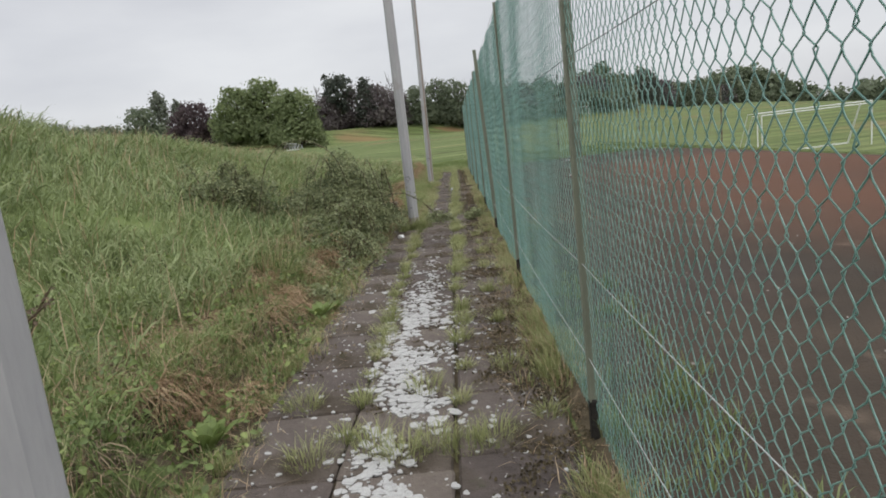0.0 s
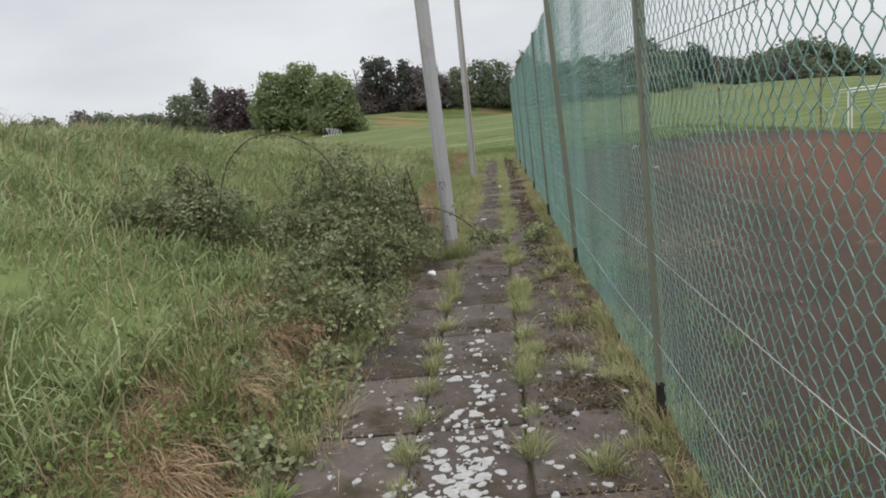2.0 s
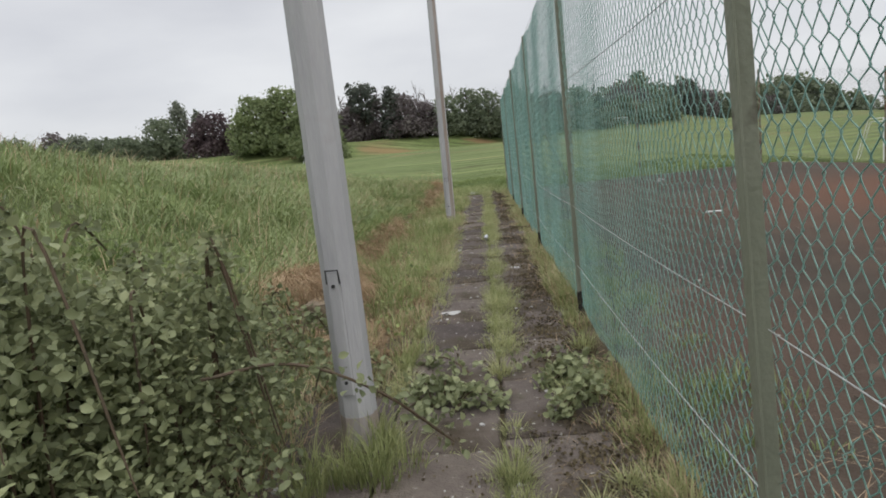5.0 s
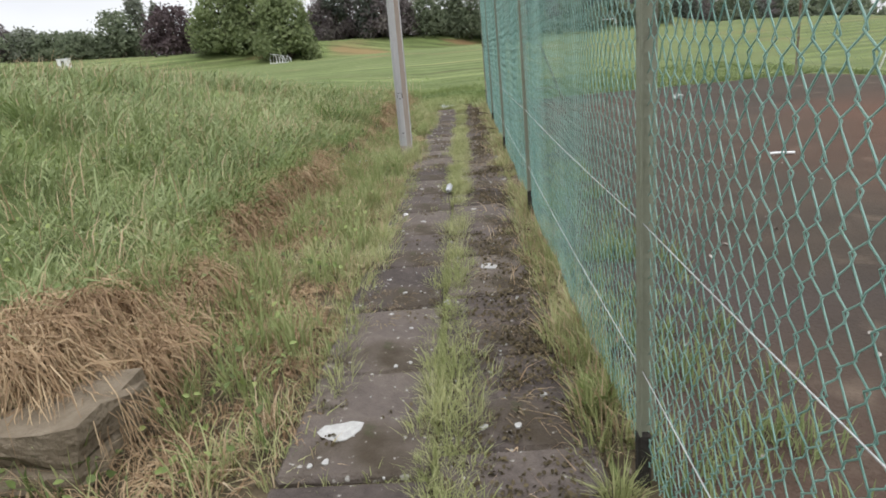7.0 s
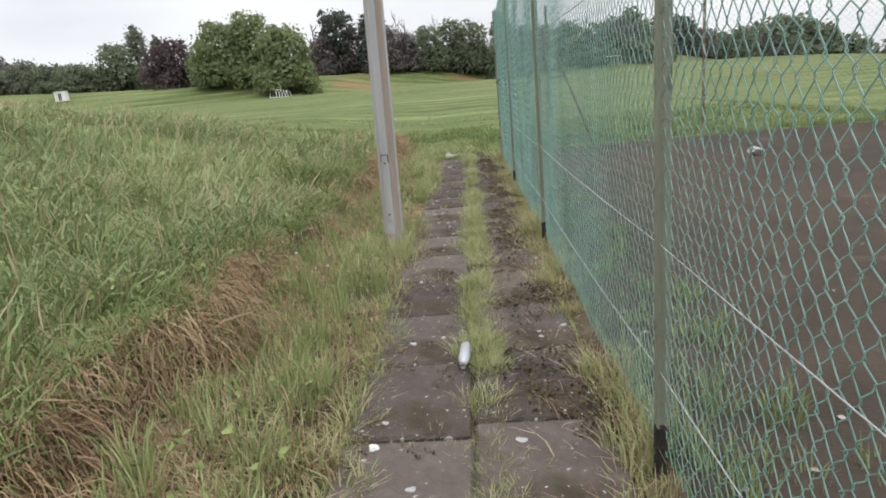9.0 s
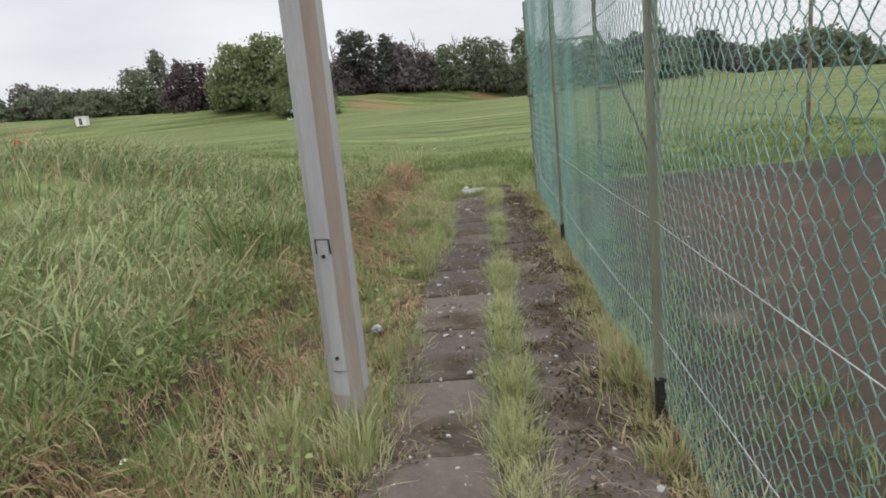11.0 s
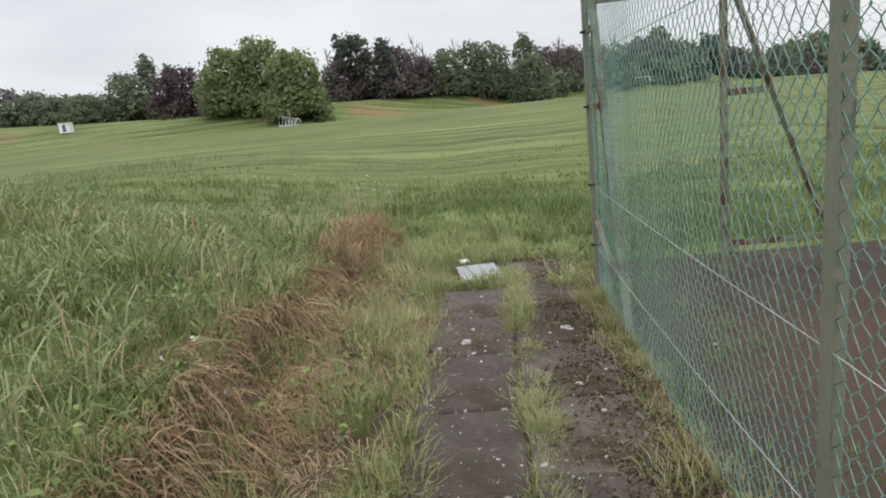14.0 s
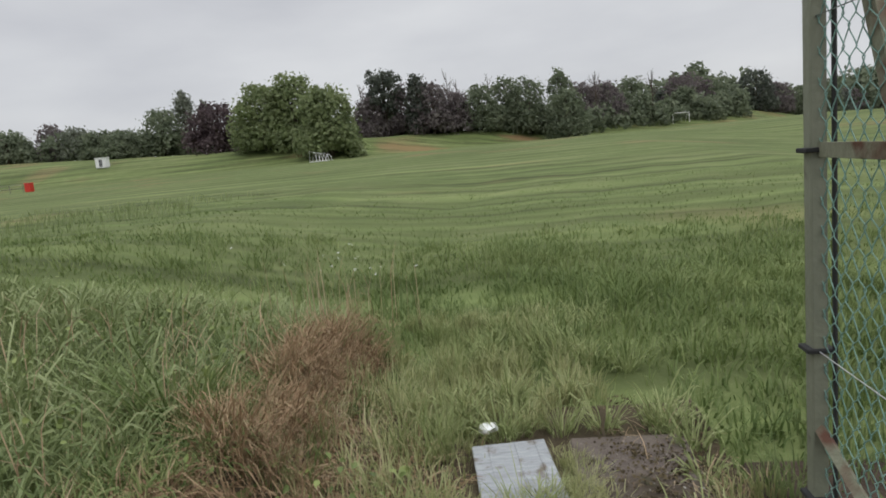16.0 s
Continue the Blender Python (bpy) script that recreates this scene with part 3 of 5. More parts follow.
def tree(x, y, wide, tall, mat, label, n=2600, leaf=0.34, low=0.12, seed=1, sort="round", name="tree", group="trees on the bank"):
    """A tree with a tapered trunk, limbs and a crown of leaf sprays; low: where the crown begins, as a share of the height."""
    r = random.Random(seed)
    z0 = float(land(x, y)) - 0.1
    wide *= 1.2 if y > 110 else 1.06
    ob = thing(name, (x, y, z0), label, "tree", group)
    trunk = Shape()
    tr = 0.028 * tall
    lean = [r.uniform(-.02, .02) * tall for _ in range(2)]
    trunk.tube([(0, 0, 0), (lean[0] * .3, lean[1] * .3, tall * .2), (lean[0], lean[1], tall * .5), (lean[0] * 1.3, lean[1] * 1.3, tall * .88)], [tr * 1.25, tr, tr * .6, tr * .15], 8)
    lobes = []
    count = 26
    for i in range(count):
        a = 2.4 * i + r.uniform(-.5, .5)
        h = (i + 0.5) / count
        if sort == "spire":
            k = (1 - h) ** 0.8 * 0.42 + 0.06
        elif sort == "pine":
            k = 0.30 + 0.18 * math.sin(h * 3.1) + (0.1 if h > .6 else 0)
        else:
            k = 0.36 * math.sqrt(max(0.05, 1 - (2 * h - 0.8) ** 2 / 1.7))
        rad = wide * k * r.uniform(.75, 1.05) * (1 - 0.2 * h ** 3)
        cx, cy = rad * math.cos(a) * r.uniform(.6, 1.0), rad * math.sin(a) * r.uniform(.6, 1.0)
        size = wide * (0.095 + 0.085 * r.random()) * (1 - 0.3 * h) * (0.75 if sort == "spire" else 1)
        flat = size * r.uniform(.7, 1.0)
        z = tall * low + flat * .6 + (tall * (1 - low) - flat * 1.6) * h
        lobes.append((cx, cy, z, size, size, flat))
        trunk.tube([(lean[0] * h, lean[1] * h, z * 0.75), (cx * .5, cy * .5, z * .92), (cx * .9, cy * .9, z)], [tr * .35, tr * .22, tr * .08], 5, cap=False)
    lobes.append((0, 0, tall * (low + 1) / 2, wide * .34, wide * .34, tall * (1 - low) * .40))
    if low < 0.1:
        for i in range(9):
            a = i * 0.7 + r.uniform(-.2, .2)
            q = wide * r.uniform(.22, .34)
            lobes.append((q * math.cos(a), q * math.sin(a), tall * r.uniform(.06, .26), wide * .17, wide * .17, tall * .2))
    part("trunk", trunk, M_BARK, ob)
    part("crown", crown_mesh("crown", lobes, int(n * 1.7), leaf * 0.75, mat, seed), mat, ob)
    return ob


def bare_tree(x, y, tall, seed):
    """A slim tree with no leaves: a trunk and steep thin branches that fork once."""
    r = random.Random(seed)
    ob = thing("bare_tree", (x, y, float(land(x, y)) - 0.1), "slim leafless grey tree standing among the others", "tree", "bare trees on the bank")
    part("trunk", Shape().tube([(0, 0, 0), (0.1, 0, tall * .5), (0.05, 0, tall)], [0.16, 0.1, 0.025], 6), M_BARK, ob)
    for i in range(13):
        a, z = 2.4 * i, tall * r.uniform(.45, .88)
        q = r.uniform(.5, 1.5)
        tip = (q * math.cos(a), q * math.sin(a), z + r.uniform(.9, 2.0))
        mid = (tip[0] * .55, tip[1] * .55, z + .35 * (tip[2] - z))
        s = Shape().tube([(0.05, 0, z), mid, tip], [0.06, 0.045, 0.02], 4)
        s.tube([mid, (mid[0] + r.uniform(-.4, .4), mid[1] + r.uniform(-.4, .4), mid[2] + r.uniform(.7, 1.3))], [0.04, 0.015], 4)
        part("branch", s, M_BARK, ob)


def build_trees():
    G, C, P, D, W, L = M_BEECH, M_COPPER, M_PURPLE, M_PINE, M_WOOD, M_LIGHT
    full = "broad full green beech with foliage to the ground"
    tree(-35.2, 108, 10.5, 9.4, G, full, 5200, .36, .0, 3)
    tree(-30.2, 107, 10, 10.4, G, full, 4200, .36, .0, 4)
    tree(-23.8, 101, 9.2, 9.2, G, full, 5200, .34, .0, 5)
    tree(-46.0, 115, 9.5, 8.0, C, "dark copper beech, almost black", 3000, .34, .0, 6)
    tree(-60.0, 124, 8.6, 8.2, W, "rounded green tree above the hedge", 2600, .36, .02, 7)
    tree(-57.8, 128, 4.4, 11.4, L, "thin pale tree with an airy pointed crown", 1500, .3, .25, 8, "spire")
    tree(-54.6, 129, 3.2, 9.6, L, "thin pale tree with an airy pointed crown", 800, .3, .3, 18, "spire")
    tree(-66.5, 122, 8, 5.0, W, "low green tree in a hedge", 1800, .34, .0, 9)
    for i, (x, w, h) in enumerate(((-72, 7, 5.2), (-78, 7, 6.2), (-84, 6.5, 7.0), (-90, 8, 6.0), (-96, 7, 5.4), (-103, 8, 5.6), (-111, 9, 5.2), (-120, 9, 5.4))):
        tree(x, 124 + (i % 3) * 2, w, h, (W, L, P)[i % 3], "scrubby mixed tree in a field hedge", 1500, .34, .0, 20 + i)
    tree(-20.2, 120, 5.5, 10.6, D, "dark flat-topped pine above a hedge", 2200, .3, .3, 10, "pine")
    for i, (x, w, h, m) in enumerate(((-22.5, 6, 6.8, P), (-17.0, 7, 8.2, P), (-12.6, 7, 8.0, P), (-9.2, 5.5, 6.4, P), (-14.8, 4.5, 9.2, D))):
        tree(x, 119 + (i % 2) * 2.5, w, h, m, "dusky purple-leaved tree in a dense row", 2200, .32, .0, 40 + i)
    for i, (x, y, w, h, m, lo) in enumerate(((-5.5, 123, 7, 7.4, W, .0), (-1.6, 126, 6.5, 8.6, W, .0), (2.0, 124, 7, 9.0, W, .02), (7.6, 120, 7, 7.8, W, .02), (7.2, 128, 5.0, 10.2, W, .05), (11.2, 134, 7.5, 7.4, P, .0), (15.4, 138, 8, 7.2, P, .0))):
        tree(x, y, w, h, m, "mid-green broadleaf tree on the bank", 2200, .32, lo, 60 + i, "spire" if w < 4 else "round")
    for i, (x, h) in enumerate(((-10.8, 9.6), (-9.3, 8.4), (-15.5, 9.3), (-4.2, 8.2), (-25.2, 9.2), (13.2, 8.8), (24.0, 9.0))):
        bare_tree(x, 125 + max(0, x - 5) * 0.75, h, 300 + i)
    tree(32, 149, 5.4, 5.6, W, "small lone green tree on the bank", 1600, .3, .2, 80)
    for i in range(16):
        x = 18 + i * 5.6
        tree(x, 152 + 0.5 * max(0, x - 20) + (i % 3) * 3, 9, 7.6 + 1.4 * math.sin(i * 2.3) + 0.035 * i, (W, W, D, P)[i % 4], "dull green tree in distant woodland", 1700, .42, .0, 100 + i, "pine" if i % 5 == 3 else "round")
    # woodland along the far side of the sports field
    lobes, tops = [], random.Random(5)
    for i in range(150):
        x = 40 + 1.35 * i + tops.uniform(-2, 2)
        y = 205 - 0.30 * (x - 40) + tops.uniform(-4, 10)
        h = 9.0 + 1.8 * math.sin(i * .21) + tops.uniform(-1.5, 2.5) + 0.012 * i
        z = float(land(x, y))
        rr = tops.uniform(3.0, 4.6)
        lobes.append((x, y, z + h * .62, rr, rr, h * .42))
        lobes.append((x + 2, y - 2, z + h * .28, rr * 1.1, rr, h * .33))
    under = []
    for i in range(120):
        x = -128 + 1.45 * i + tops.uniform(-1, 1)
        y = 131 + max(0, x - 5) * 0.75 + tops.uniform(-2, 2)
        h = tops.uniform(2.4, 4.6) + 0.9 * math.sin(i * 0.8)
        under.append((x, y - 5, float(land(x, y - 5)) + h * .28, 2.2, 2.0, h * .7))
    thicket = new("thicket", crown_mesh("thicket", under, 26000, 0.42, M_WOOD, 78))
    tagged(thicket, "dense dark undergrowth below the trees on the bank", "thicket", kind="stuff")
    wood = new("woodland", crown_mesh("woodland", lobes, 42000, 0.75, M_WOOD, 77))
    tagged(wood, "dark mixed woodland along the far field edge", "woodland", kind="stuff")


build_trees()


# ---------------------------------------------------------------- grass
def blades(name, x, y, h, mat, label, lean=0.5, width=0.006, wind=(0.12, 0.05), dirs=None, lift=0.0, grow=0.0, steps=2):
    """Bent tapering blades as one mesh; lean: how far the tips fall over, dirs: the way in which each one leans."""
    n = len(x)
    z = land(x, y) + lift - 0.01
    ang = RNG.uniform(0, 2 * np.pi, n) if dirs is None else dirs + RNG.normal(0, 0.7, n)
    fall = h * lean * (0.3 + 0.9 * RNG.random(n))
    dx, dy = np.cos(ang) * fall + wind[0] * h, np.sin(ang) * fall + wind[1] * h
    side = ang + np.pi / 2 + RNG.normal(0, 0.5, n)
    w = (width + grow) * (0.6 + 0.8 * RNG.random(n)) / 2
    sx, sy = np.cos(side) * w, np.sin(side) * w
    up = np.sqrt(np.clip(h * h - 0.6 * fall * fall, 0.02 * h * h, None))
    base = np.stack([x, y, z], -1)
    s3 = np.stack([sx, sy, np.zeros(n)], -1)
    rows = [base - s3, base + s3]
    levels = (0.55,) if steps == 2 else (0.4, 0.75)
    for u in levels:
        p = base + np.stack([dx * u ** 2, dy * u ** 2, up * (u * (1.35 - 0.35 * u))], -1)
        rows += [p - s3 * (1 - 0.35 * u), p + s3 * (1 - 0.35 * u)]
    rows.append(base + np.stack([dx, dy, up], -1))
    k = len(rows)
    v = np.stack(rows, 1).reshape(-1, 3)
    tri = []
    for i in range(0, k - 3, 2):
        tri += [(i, i + 1, i + 3), (i, i + 3, i + 2)]
    tri.append((k - 3, k - 2, k - 1))
    f = (np.array(tri)[None] + (np.arange(n) * k)[:, None, None]).reshape(-1, 3)
    me = mesh_from_arrays(name, v, f, mat)
    return tagged(new(name, me), label, "grass", kind="stuff")


def tufts(cx, cy, count, radius, tall):
    """Blades in clumps round the given centres: their x, y, height and outward direction."""
    k = np.repeat(np.arange(len(cx)), count)
    n = len(k)
    a = RNG.uniform(0, 2 * np.pi, n)
    r = np.sqrt(RNG.random(n)) * np.asarray(radius)[k]
    t = np.asarray(tall)[k] * (0.45 + 0.75 * RNG.random(n)) * (1.05 - 0.4 * r / np.maximum(np.asarray(radius)[k], 1e-6))
    return np.asarray(cx)[k] + np.cos(a) * r, np.asarray(cy)[k] + np.sin(a) * r, t, a


def drooping(name, x, y, length, mat, label, dirs, width, rise, reach, drop, lift=0.0):
    """Long blades as one mesh: each climbs (rise), runs out along dirs (reach) and falls over (drop), all as shares of its length, and lies on the ground where it meets it."""
    n = len(x)
    base = np.stack([x, y, land(x, y) + lift - 0.01], -1)
    c, q = np.cos(dirs), np.sin(dirs)
    out = length * reach * (0.6 + 0.7 * RNG.random(n))
    up, down = length * rise * (0.75 + 0.5 * RNG.random(n)), length * drop * (0.6 + 0.8 * RNG.random(n))
    bend = RNG.normal(0, 0.25, n)
    w = np.asarray(width) * (0.6 + 0.8 * RNG.random(n)) / 2
    side = dirs + np.pi / 2 + RNG.normal(0, 0.6, n)
    s3 = np.stack([np.cos(side) * w, np.sin(side) * w, 0.4 * w * RNG.normal(size=n)], -1)
    rows = [base - s3, base + s3]
    for u, k in ((0.38, 1.0), (0.74, 0.75), (1.0, 0.0)):
        px = x + c * out * u - q * out * bend * u * u
        py = y + q * out * u + c * out * bend * u * u
        pz = np.maximum(base[:, 2] + up * u - down * u * u * u, land(px, py) + 0.012 + 0.03 * k)
        p = np.stack([px, py, pz], -1)
        rows += [p - s3 * k, p + s3 * k] if k else [p]
    k = len(rows)
    v = np.stack(rows, 1).reshape(-1, 3)
    tri = []
    for i in range(0, k - 3, 2):
        tri += [(i, i + 1, i + 3), (i, i + 3, i + 2)]
    tri.append((k - 3, k - 2, k - 1))
    f = (np.array(tri)[None] + (np.arange(n) * k)[:, None, None]).reshape(-1, 3)
    return tagged(new(name, mesh_from_arrays(name, v, f, mat)), label, "grass", kind="stuff")


def join(*sets):
    return [np.concatenate(c) for c in zip(*sets)]


def patch(x, y, scale, seed):
    """A soft patchy field between 0 and 1."""
    return np.clip(0.5 + 0.5 * (np.sin(x * 2.1 * scale + seed + 1.5 * np.sin(y * 1.3 * scale + seed * 2)) * np.cos(y * 1.7 * scale - seed + 1.2 * np.sin(x * 1.9 * scale))) + 0.12 * np.sin(x * 9 * scale + y * 7 * scale), 0, 1)


U = RNG.uniform


THATCH = [(-1.5, 4.0, 12), (-1.3, 3.0, 10), (-1.05, 3.3, 5), (-1.4, 6.0, 18), (-1.25, 4.8, 12), (-1.05, 5.1, 6), (-1.22, 4.3, 6), (-1.4, 7.4, 14), (-1.2, 6.7, 12), (-1.0, 6.1, 8), (-1.3, 5.4, 12), (-1.04, 13.0, 12), (-1.06, 12.55, 9),
          (-1.0, 14.2, 13), (-1.02, 14.85, 20), (-0.98, 15.6, 13), (-1.0, 16.05, 14), (-1.1, 16.45, 15), (-1.06, 17.2, 22), (-1.0, 18.6, 5), (-1.08, 19.9, 16), (-1.03, 20.8, 10), (-1.02, 21.4, 12), (-1.0, 22.0, 14), (-1.04, 22.6, 14),
          (-1.02, 23.2, 12), (-1.06, 23.85, 20), (-1.02, 24.3, 8), (-1.12, 24.95, 10), (-1.1, 25.3, 16), (-1.06, 25.6, 13)]


def build_grass():
    # meadow on the mound: soft tussocks whose blades arch over and fall to one side, and upright ones between them
    n = 3700
    cx = -1.4 - 8.5 * RNG.random(n) ** 1.5
    cy = U(-2.0, 27.0, n)
    tall = 0.2 + 0.26 * patch(cx, cy, 0.6, 1.0) + 0.1 * RNG.random(n)
    x, y, h, a = tufts(cx, cy, 18, 0.13 + 0.03 * -cx, tall)
    edge = np.where(y < 7.8, -1.42, -1.2) - 0.24 * patch(x, y, 1.2, 4)
    bald = np.min([((x - px) / .3) ** 2 + ((y - py) / .4) ** 2 for px, py, m in THATCH], axis=0) < 0.8 + 0.5 * RNG.random(len(x))
    keep = (x < edge) & ~bald
    x, y, h, a = x[keep], y[keep], h[keep], a[keep]
    sway = 0.5 + 1.1 * np.sin(x * 0.8 + 1.7 * np.sin(y * 0.55)) + 0.6 * RNG.normal(size=len(x))
    drooping("meadow_grass", x, y, h * 1.25, M_MEADOW, "long lush green meadow grass falling over on the mound", np.where(RNG.random(len(x)) < .5, a, sway), 0.0085 + 0.0012 * np.clip(-x - 1, 0, 12), 0.95, 0.6, 0.62)
    n = 1900
    cx = -1.4 - 9 * RNG.random(n) ** 1.4
    cy = U(-2.0, 27.0, n)
    x, y, h, a = tufts(cx, cy, 18, 0.16 + 0.03 * -cx, 0.16 + 0.18 * patch(cx, cy, 0.75, 1.0))
    keep = x < np.where(y < 7.8, -1.5, -1.3)
    x, y, h, a = x[keep], y[keep], h[keep], a[keep]
    blades("meadow_undergrowth", x, y, h, M_MEADOW, "short green grass below the long meadow grass", 0.8, 0.008, (0.1, -0.06), a, grow=0.0014 * np.clip(-x - 1, 0, 12))
    # darker lush tussocks that stand proud of the meadow
    cx, cy = np.array([-1.6, -1.75, -1.5, -2.6, -3.6, -4.8, -2.2, -5.5, -3.0, -1.45]), np.array([20.0, 20.3, 20.5, 18.6, 16.0, 19.0, 23.5, 14.5, 12.5, 24.6])
    x, y, h, a = tufts(cx, cy, 170, np.full(10, .2), np.full(10, .55))
    drooping("lush_tussocks", x, y, h, M_ROUGH, "dark green tussocks standing out of the meadow", a, np.full(len(x), 0.008), 1.1, 0.55, 0.5)
    n = 2000
    cx, cy = U(-42, -9, n), U(2, 44, n)
    x, y, h, a = tufts(cx, cy, 12, np.full(n, 0.6), 0.2 + 0.22 * patch(cx, cy, .3, 2))
    blades("far_meadow_grass", x, y, h, M_MEADOW, "long green grass further up the mound", 0.5, 0.02, (0.16, 0), a)
    # rough grass where the path runs out, then the mown field
    n = 2900
    cx, cy = U(-8, 10, n), 24.35 + 7 * RNG.random(n) ** 1.4
    cx[:420], cy[:420] = U(0.75, 5.5, 420), U(24.35, 27.5, 420)
    cx[420:960], cy[420:960] = U(-1.2, 3.5, 540), U(25.7, 29.8, 540)
    keep = ~((cx > -0.75) & (cx < 0.8) & (cy < 25.6)) & ~((cx > 2.2) & (cy < 24.7))
    cx, cy = cx[keep], cy[keep]
    tall = (0.09 + 0.2 * patch(cx, cy, .8, 3)) * (1 - 0.5 * smooth01(28, 34, cy))
    x, y, h, a = tufts(cx, cy, 17, np.full(len(cx), 0.17), tall)
    blades("rough_grass", x, y, h, M_ROUGH, "rough tussocky green grass at the path end", 0.9, 0.010, (0.08, -0.05), a)
    n = 24000
    x, y = U(-16, 18, n), 28 + 13 * RNG.random(n) ** 1.5
    blades("mown_grass", x, y, (0.04 + 0.06 * patch(x * .1, y * 1.0, 1.0, 6)) * (1 - 0.6 * smooth01(32, 41, y)), M_MOWN, "short mown grass of the field", 0.9, 0.014, (0.05, 0))
    # dead grass along the lip of the mound: matted hair that hangs over it towards the path
    cx = np.concatenate([RNG.normal(px, .14, m) for px, py, m in THATCH])
    cy = np.concatenate([RNG.normal(py, .2, m) for px, py, m in THATCH])
    x, y, h, a = tufts(cx, cy, 105, RNG.uniform(.07, .15, len(cx)), RNG.uniform(.24, .42, len(cx)))
    drooping("dead_grass", x, y, h, M_RUSSET, "brown withered grass matted and hanging over the lip", np.where(RNG.random(len(x)) < .3, a, -0.5 + 0.75 * RNG.normal(size=len(x))), np.full(len(x), 0.0044), 0.62, 0.75, 0.95)
    cx, cy = RNG.normal(-1.1, .12, 44), RNG.normal(25.4, .5, 44)
    x, y, h, a = tufts(cx, cy, 90, np.full(44, .1), np.full(44, .48))
    drooping("tall_dead_tussock", x, y, h, M_RUSSET, "tall withered tussock at the end of the lip", np.where(RNG.random(len(x)) < .5, a, -0.3 + 0.6 * RNG.normal(size=len(x))), np.full(len(x), 0.0044), 1.0, 0.5, 0.6)
    n = 700
    cy = np.where(RNG.random(n) < .6, U(1.0, 7.5, n), U(-1.5, 27.0, n))
    cx = np.where(cy < 7.5, -0.95 - 0.85 * RNG.random(n), -1.1 + RNG.normal(0, 0.14, n))
    keep = ((cy < 7.4) | (cy > 11.6)) & (patch(cx, cy, 1.5, 7) > .3)
    x, y, h, a = tufts(cx[keep], cy[keep], 26, np.full(int(keep.sum()), 0.16), 0.12 + 0.14 * patch(cx[keep], cy[keep], 1.3, 9))
    first = y < 8
    for pick, mat, label in ((first, M_MAT, "flattened dark brown thatch in the hollow beside the path"), (~first, M_RUSSET, "flattened brown thatch under the lip")):
        drooping("thatch", x[pick], y[pick], h[pick], mat, label, a[pick], np.full(int(pick.sum()), 0.0045), 0.35, 0.9, 0.8)
    n = 800
    cy = np.where(RNG.random(n) < .75, U(11.8, 26.5, n), U(1.5, 8, n))
    cx = -1.05 - 0.3 * RNG.random(n)
    x, y, h, a = tufts(cx, cy, 16, np.full(n, .09), 0.2 + 0.16 * RNG.random(n))
    drooping("lip_blades", x, y, h, M_ROUGH, "green grass growing through the withered lip", np.where(RNG.random(len(x)) < .5, a, -0.3 + RNG.normal(size=len(x))), np.full(len(x), 0.006), 0.9, 0.6, 0.7)
    n = 470
    cx, cy = U(-.98, -.25, n), np.where(RNG.random(n) < .8, U(10.8, 19.5, n), U(19.5, 25.5, n))
    keep = patch(cx, cy, 1.3, 5) > .35
    cx, cy = cx[keep], cy[keep]
    x, y, h, a = tufts(cx, cy, 48, np.full(len(cx), .1), 0.14 + 0.12 * RNG.random(len(cx)))
    drooping("verge_thatch", x, y, h, M_RUSSET, "brown dead grass among the green of the verge", a, np.full(len(x), 0.0042), 0.7, 0.7, 0.75)
    n = 270
    cy = np.where(RNG.random(n) < .5, U(12, 18.5, n), U(12, 26.8, n))
    cx = U(-.95, -.2, n)
    keep = (cx < -.3) | (cy > 16.5)
    cx, cy = cx[keep], cy[keep]
    x, y, h, a = tufts(cx, cy, 26, np.full(len(cx), .06), 0.2 + 0.14 * patch(cx, cy, 1.0, 5))
    blades("verge_wisps", x, y, h, M_WISP, "tall pale grass wisps standing on the verge", 0.45, 0.005, (0.04, -0.03), a, steps=3)
    # bare flower stems at the end of the lip
    n = 60
    x, y = RNG.normal(-1.15, .3, n), RNG.normal(26.3, .4, n)
    blades("dry_stems", x, y, 0.45 + 0.3 * RNG.random(n), M_STRAW, "thin dry flower stems above a withered tussock", 0.25, 0.005, (0.02, 0))
    # withered mats on the slabs by the fence
    cx = np.concatenate([[.66, .74, .6, .7, .58, .8, .5, .78, .72], U(.5, .84, 84), U(-.1, .25, 12)])
    cy = np.concatenate([[17.0, 17.25, 16.9, 15.75, 20.4, 21.6, 20.5, 16.5, 18.0], np.where(RNG.random(84) < .5, U(3, 9.5, 84), U(3.5, 24.4, 84)), U(12.5, 23.5, 12)])
    m = len(cx)
    x, y, h, a = tufts(cx, cy, 90, np.full(m, .12), np.where(np.arange(m) < 9, .26, .13))
    drooping("matted_grass", x, y, h, M_MAT, "matted brown grass lying on the slabs", a, np.full(m * 90, 0.0038), 0.4, 0.85, 0.85)
    # green verge between the lip and the slabs
    n = 3900
    cy = U(-1.5, 25.3, n)
    cx = np.where(cy < 10.5, U(-1.8, -0.62, n), -0.12 - 1.6 * RNG.random(n) ** 1.25)
    keep = (patch(cx, cy, 1.7, 2) > np.where(cy > 10.5, 0.14, 0.2)) & ((cy < 7.2) | (cy > 9.9) | (cx > -.75) | (cx < -1.35)) & ((cy < 10.6) | (cy > 13.4) | (RNG.random(n) < .55))
    cx, cy = cx[keep], cy[keep]
    x, y, h, a = tufts(cx, cy, 26, np.full(len(cx), 0.085), (0.10 + 0.17 * patch(cx, cy, 1.1, 5)) * np.where(cx > -.35, .75, 1.0))
    lush = RNG.random(len(x)) < np.where(x < -.72, np.where(y < 7, .5, .28), 0.06)
